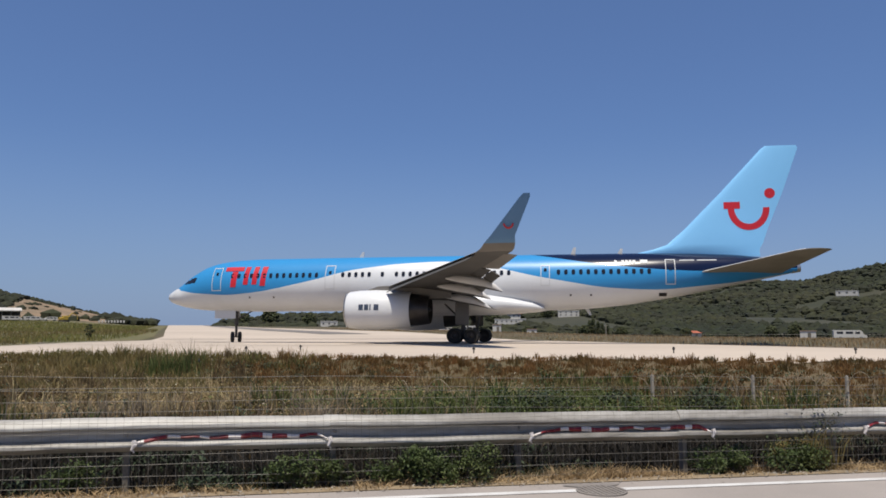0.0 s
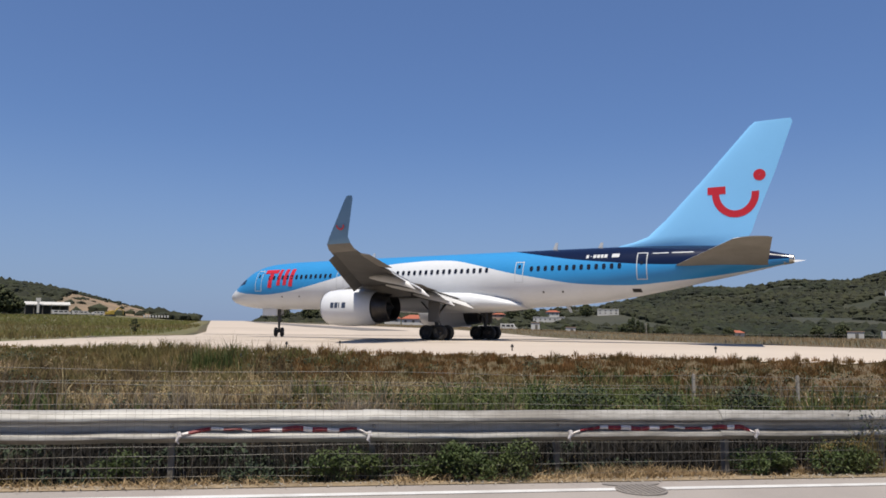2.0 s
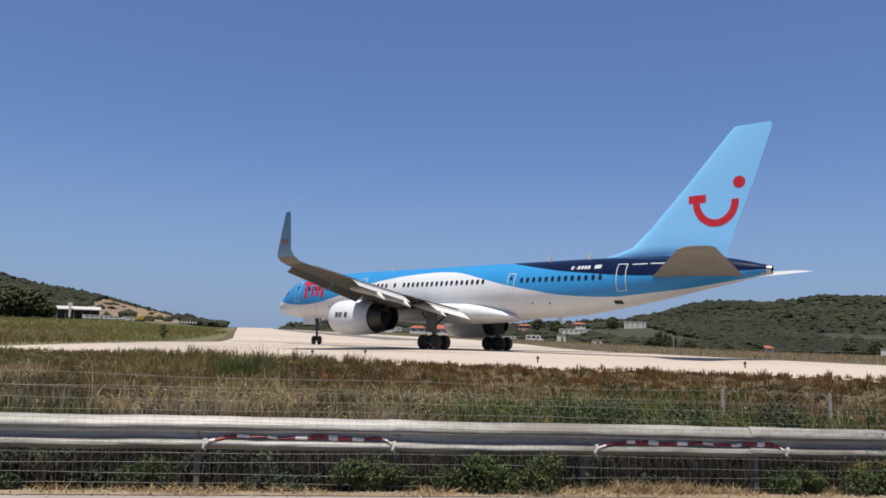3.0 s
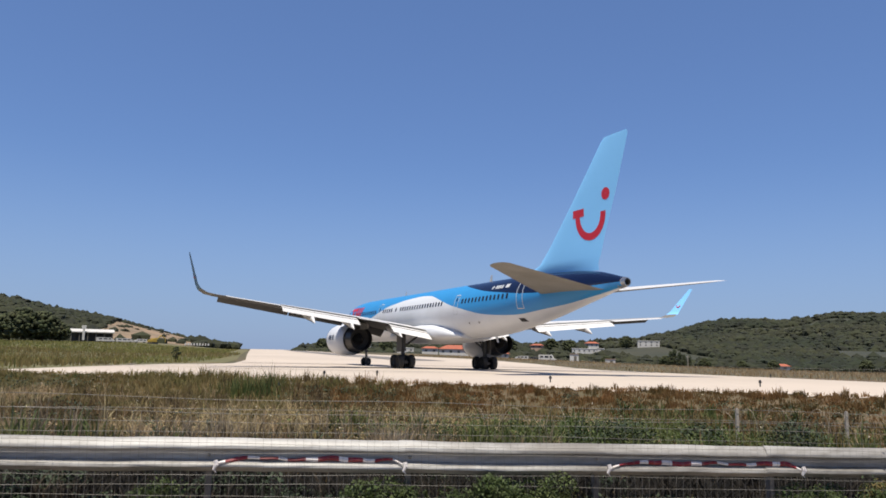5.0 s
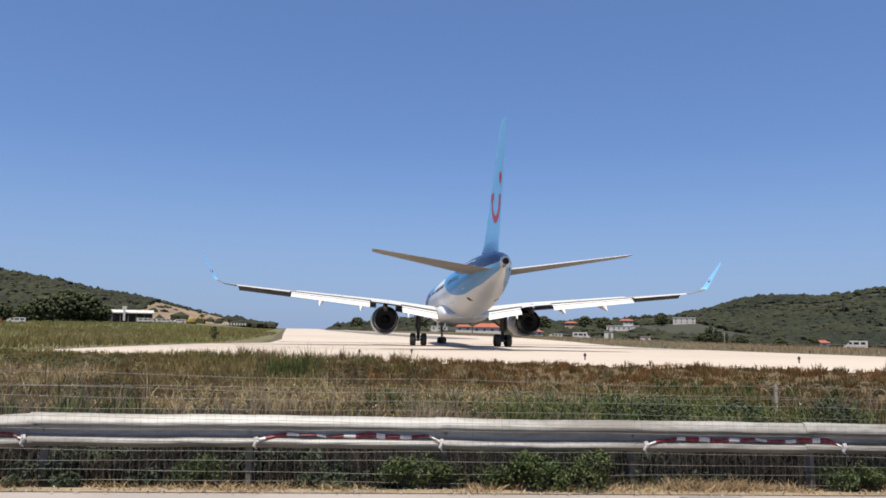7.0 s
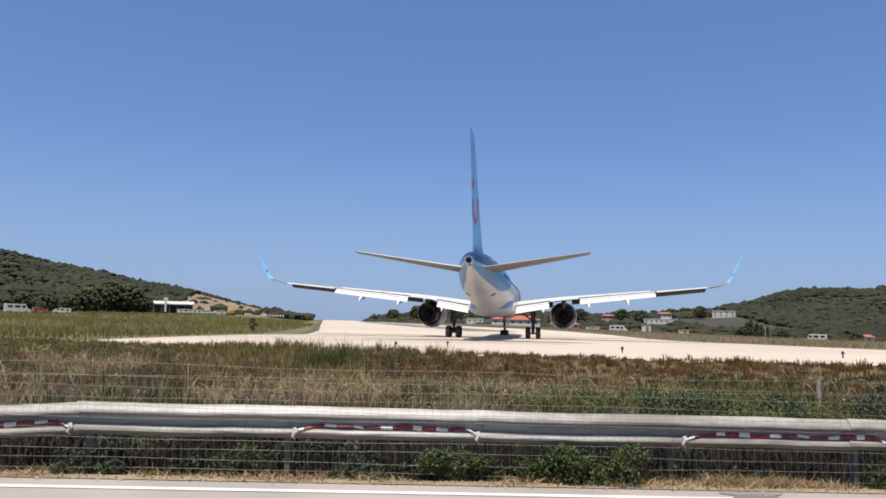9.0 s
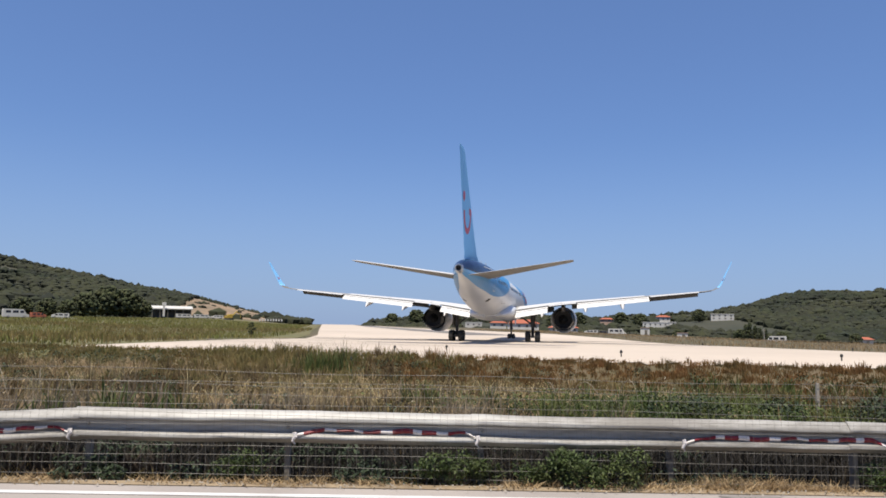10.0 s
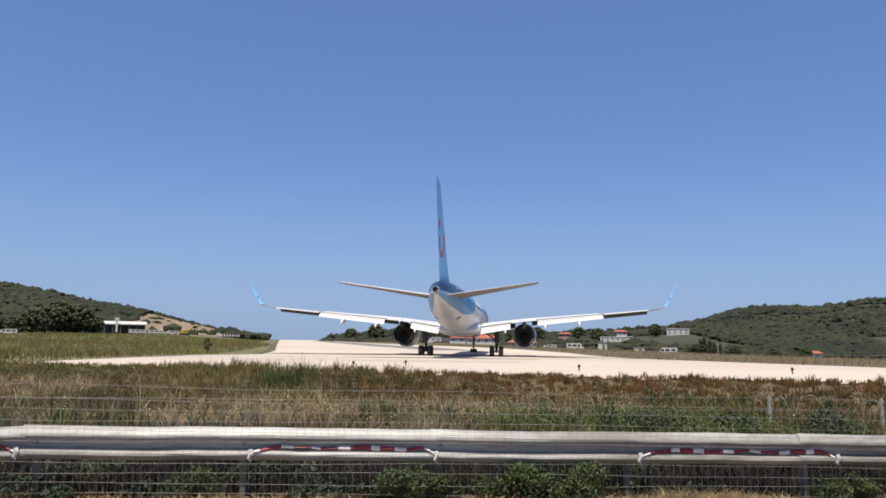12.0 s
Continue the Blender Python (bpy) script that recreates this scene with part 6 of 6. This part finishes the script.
# open shelter with a flat white roof and a mast
x, y = 390 * math.sin(radians(-16.05)), 390 * math.cos(radians(-16.05))
g = el_z(0.78, 390)
hut = thing("terminal_shelter", "open airport shelter with a flat white roof on posts", "shelter", pose(x, y, g, 0, 0, 16))
bm = bmesh.new()
box(bm, (0, 0, 0), (18.6, 9, 0.5), pose(0, 0, 4.7, 9, 0, 0), bevel=0.08)
part("roof", bm, M["wall_white"], hut, "flat white roof")
# added dark sheet that stands for the shade under the roof
bm = bmesh.new()
box(bm, (0, 3, 1.0), (17, 0.4, 6.6))
part("rear_wall", bm, M["shade_dark"], hut)
for k in range(6):
    bm = bmesh.new()
    tube(bm, [(-8.5 + 3.4 * k, -3.8, -2), (-8.5 + 3.4 * k, -3.8, 4.4)], 0.22, 8)
    part("column", bm, M["post_grey"], hut)
bm = bmesh.new()
box(bm, (-3.5, -4.6, 3.0), (1.0, 0.6, 5.2), bevel=0.05)
box(bm, (-3.5, -4.6, 6.2), (1.9, 0.7, 1.5), bevel=0.05)
part("sign_pylon", bm, M["wall_white"], hut, "white sign pylon")

# red and white low board row near the far end of the runway
board = thing("marker_board", "low white marker board row by the runway", "marker board")
x, y = 330 * math.sin(radians(-9.3)), 330 * math.cos(radians(-9.3))
board.matrix_basis = pose(x, y, float(ground_z(x, y)), 0, 0, 9)
for k in range(9):
    bm = bmesh.new()
    box(bm, (-4.4 + 1.1 * k, 0, 1.5), (0.62, 0.2, 0.9), bevel=0.03)
    part("panel", bm, M["wall_white"], board)
for k in (-4.4, 0.0, 4.4):
    bm = bmesh.new()
    box(bm, (k, 0.2, 0.6), (0.12, 0.12, 2.4))
    part("leg", bm, M["shade_dark"], board)


def van(m, label, length=5.2, high=2.2, color="wall_white", name="van", group="parked vehicles"):
    v = thing(name, label, name, m, group)
    bm = bmesh.new()
    prof = [(-length / 2, 0.4), (length / 2, 0.4), (length / 2, 1.0), (length / 2 - 0.7, 1.25), (length / 2 - 1.3, high - 0.1), (length / 2 - 1.6, high), (-length / 2 + 0.1, high), (-length / 2, high - 0.1)]
    loft(bm, [[(x, s, z) for x, z in prof] for s in (-0.95, 0.95)])
    bmesh.ops.recalc_face_normals(bm, faces=bm.faces)
    part("body", bm, M[color], v)
    for a, b in ((-0.42, -0.2), (-0.15, 0.1), (0.14, 0.3)):
        bm = bmesh.new()
        box(bm, ((a + b) / 2 * length, 0, high * 0.72), ((b - a) * length * 0.9, 1.93, high * 0.27), bevel=0.03)
        part("window", bm, M["cabin_glass"], v)
    for a in (-0.3, 0.32):
        for s in (-0.85, 0.85):
            w = new("wheel", VAN_TYRE)
            w.parent, w.matrix_basis = v, pose(a * length, s, 0.36, 0, 0, 90)
    return v


VAN_TYRE = wheel_mesh(0.36, 0.24)
for az, r, turn, L, hgt, col, nm, label in ((41.2, 222, 10, 7.6, 2.3, "wall_white", "van", "long white minibus parked beyond the runway"),
                                            (15.75, 260, -10, 5.6, 2.5, "wall_white", "van", "white van parked behind the runway"), (14.6, 262, 170, 4.4, 1.45, "shade_dark", "car", "dark car parked behind the runway"),
                                            (13.9, 262, 180, 4.4, 1.45, "wall_white", "car", "white car parked behind the runway"), (-25.6, 230, 12, 6.0, 2.4, "wall_white", "van", "white van parked by the airfield trees"),
                                            (-24.3, 232, 12, 3.6, 1.6, "roof_tile", "car", "red vehicle parked by the airfield trees"), (-23.0, 236, 180, 4.4, 1.5, "wall_white", "car", "white car parked by the airfield trees"),
                                            (-15.2, 360, 10, 7.0, 1.9, "wall_white", "van", "white vehicle parked by the shelter"), (-14.0, 365, 10, 7.0, 1.8, "wall_white", "van", "white vehicle parked by the shelter"), (-13.0, 362, 190, 5.0, 1.7, "wall_white", "car", "white car parked by the shelter")):
    x, y, z = at(az, r)
    if az < -12 and r > 300:
        z = el_z(0.80, r) - 0.3
    van(pose(x, y, z, 0, 0, turn - az), label, L, hgt, col, nm)

# a minibus that drives along the airfield road
DRIVE = [(0.0, 51.0), (6.5, 34.78), (7.0, 33.5), (9.0, 28.55), (9.5, 27.3), (10.0, 26.2), (10.5, 25.15), (11.0, 24.1), (11.5, 23.1), (12.0, 22.1)]


def drive_at(t):
    a = float(np.interp(t, [d[0] for d in DRIVE], [d[1] for d in DRIVE]))
    x, y, z = at(a, 225)
    return x, y, z, 180 - a


BUS = van(pose(*drive_at(0)[:3], 0, 0, drive_at(0)[3]), "white minibus driving along the airfield road", 5.4, 2.3, group="")

# equipment cabins, a pole and a digger
for az, r, w, h in ((17.66, 240, 2.6, 2.9), (20.2, 225, 2.8, 1.9), (38.75, 222, 3.7, 2.1)):
    x, y, z = at(az, r)
    cb = thing("equipment_cabin", "small white equipment cabin beyond the runway", "cabin", pose(x, y, z, 0, 0, -az), group="equipment cabins")
    bm = bmesh.new()
    box(bm, (0, 0, h / 2 - 0.2), (w, w, h + 0.4), bevel=0.03)
    part("body", bm, M["wall_white"], cb)
    bm = bmesh.new()
    box(bm, (0, 0, h + 0.06), (w + 0.3, w + 0.3, 0.14))
    part("roof", bm, M["wall_pink"], cb)
    bm = bmesh.new()
    box(bm, (0.3, -w / 2 - 0.01, h * 0.42), (0.8, 0.06, h * 0.8))
    part("door", bm, M["post_grey"], cb)
for az, r, h in ((25.5, 235, 4.4),):
    x, y, z = at(az, r)
    pl = thing("pole", "thin grey utility pole by the airfield", "pole", pose(x, y, z), group="")
    bm = bmesh.new()
    tube(bm, [(0, 0, -0.5), (0, 0, h)], [0.14, 0.09], 8)
    part("mast", bm, M["concrete_post"], pl)
    bm = bmesh.new()
    box(bm, (0, 0, h - 0.4), (1.2, 0.1, 0.12))
    part("crossarm", bm, M["concrete_post"], pl)
x, y = 375 * math.sin(radians(-12.15)), 375 * math.cos(radians(-12.15))
dig = thing("digger", "yellow tracked digger by the earth cut", "digger", pose(x, y, el_z(0.66, 375), 0, 0, 30))
for nm, c, s, mt in (("cab", (0, 0, 2.0), (2.2, 2.0, 1.8), "yellow_paint"), ("engine_housing", (-1.6, 0, 1.6), (1.6, 2.2, 1.2), "yellow_paint"), ("track", (-0.4, -1.1, 0.3), (4.0, 0.6, 1.2), "dark_void"), ("track", (-0.4, 1.1, 0.3), (4.0, 0.6, 1.2), "dark_void")):
    bm = bmesh.new()
    box(bm, c, s, bevel=0.15)
    part(nm, bm, M[mt], dig)
bm = bmesh.new()
tube(bm, [(0.8, 0, 1.8), (3.0, 0, 4.2), (5.0, 0, 3.0), (5.2, 0, 1.2)], [0.3, 0.28, 0.22, 0.15], 6)
part("boom", bm, M["yellow_paint"], dig)
# low fence line along the far right side of the airfield
line = thing("boundary_fence", "low dark boundary fence beyond the runway", "fence")
pts = [(60 + 118 * k, 245 - 90 * k) for k in np.linspace(0, 1.05, 46)]
for x, y in pts:
    bm = bmesh.new()
    z = float(ground_z(x, y))
    tube(bm, [(x, y, z - 0.2), (x, y, z + 1.5)], 0.07, 5)
    part("fence_post", bm, M["post_grey"], line)
for h in (0.6, 1.3):
    bm = bmesh.new()
    tube(bm, [(x, y, float(ground_z(x, y)) + h) for x, y in pts], 0.03, 4)
    part("strand", bm, M["wire"], line)
# seconds, x, y of the main wheels, heading
TAXI = [
    (0.0, 15.55, 55.09, 66.37),
    (0.5, 14.80, 55.52, 61.59),
    (1.0, 14.03, 55.87, 56.94),
    (1.5, 13.20, 56.29, 52.51),
    (2.0, 12.44, 56.86, 47.95),
    (2.5, 11.79, 57.57, 43.06),
    (3.0, 11.17, 58.45, 38.21),
    (3.2, 10.97, 58.75, 36.19),
    (4.8, 9.27, 62.07, 19.55),
    (5.0, 9.11, 62.46, 17.58),
    (5.5, 8.75, 63.54, 12.62),
    (6.0, 8.50, 64.63, 7.70),
    (6.5, 8.32, 65.73, 3.25),
    (7.0, 8.20, 66.98, -0.52),
    (9.0, 8.50, 71.85, -10.83),
    (9.5, 8.79, 73.39, -12.27),
    (10.0, 9.09, 74.81, -13.20),
    (10.5, 9.39, 76.04, -13.98),
    (11.0, 9.73, 77.29, -14.24),
    (11.5, 10.11, 78.74, -13.76),
    (12.0, 10.50, 80.26, -12.45),
]


# ---- what moves ----
def taxi_at(t):
    k = [r[0] for r in TAXI]
    return [float(np.interp(t, k, [r[c] for r in TAXI])) for c in (1, 2, 3)]


def motions():
    """The airliner taxis, its wheels roll and its nose gear steers."""
    walk(jet, [(t, pose(x, y, 0, 0, 0, h)) for t, x, y, h in TAXI])
    step = 0.1
    ts = [round(i * step, 3) for i in range(121)]
    p = [taxi_at(t) for t in ts]
    ker = np.ones(9) / 9
    soft = []
    for c in range(3):
        a = np.array([q[c] for q in p])
        soft.append(np.convolve(np.concatenate([a[0] - (a[1] - a[0]) * np.arange(4, 0, -1), a, a[-1] + (a[-1] - a[-2]) * np.arange(1, 5)]), ker, "valid"))
    vx, vy, w = np.gradient(soft[0], step), np.gradient(soft[1], step), np.radians(np.gradient(soft[2], step))
    hd = np.radians(soft[2])
    ahead = -vx * np.sin(hd) + vy * np.cos(hd)
    base = S0 - 5.72
    steer = np.clip(np.arctan2(w * base, np.maximum(ahead, 0.4)), radians(-65), radians(65))
    gear, at = STEER[0]
    walk(gear, [(ts[i], Matrix.Translation(at) @ Matrix.Rotation(steer[i], 4, 'Z')) for i in range(0, 121, 5)])
    for wheel, place, r, off, nose in WHEELS:
        v = ahead / np.cos(steer) if nose else ahead - w * off * -1
        roll = -np.concatenate([[0], np.cumsum((v[1:] + v[:-1]) / 2 * step)]) / r
        walk(wheel, [(ts[i], Matrix.Translation(place) @ Matrix.Rotation(roll[i], 4, 'X')) for i in range(0, 121, 2)])
    ts = [i * 0.5 for i in range(25)]
    walk(BUS, [(t, pose(*drive_at(t)[:3], 0, 0, drive_at(t)[3])) for t in ts])
    axles = [(w, w.matrix_basis.copy()) for w in BUS.children if w.name.startswith("wheel")]
    gone = 0.0
    ts = [i * 0.05 for i in range(241)]
    run = []
    for i, t in enumerate(ts):
        if i:
            p, q = drive_at(ts[i - 1]), drive_at(t)
            gone += math.hypot(q[0] - p[0], q[1] - p[1])
        run.append(gone / 0.36)
    for w, rest in axles:
        walk(w, [(t, rest @ Matrix.Rotation(-a, 4, 'X')) for t, a in zip(ts, run)])


motions()
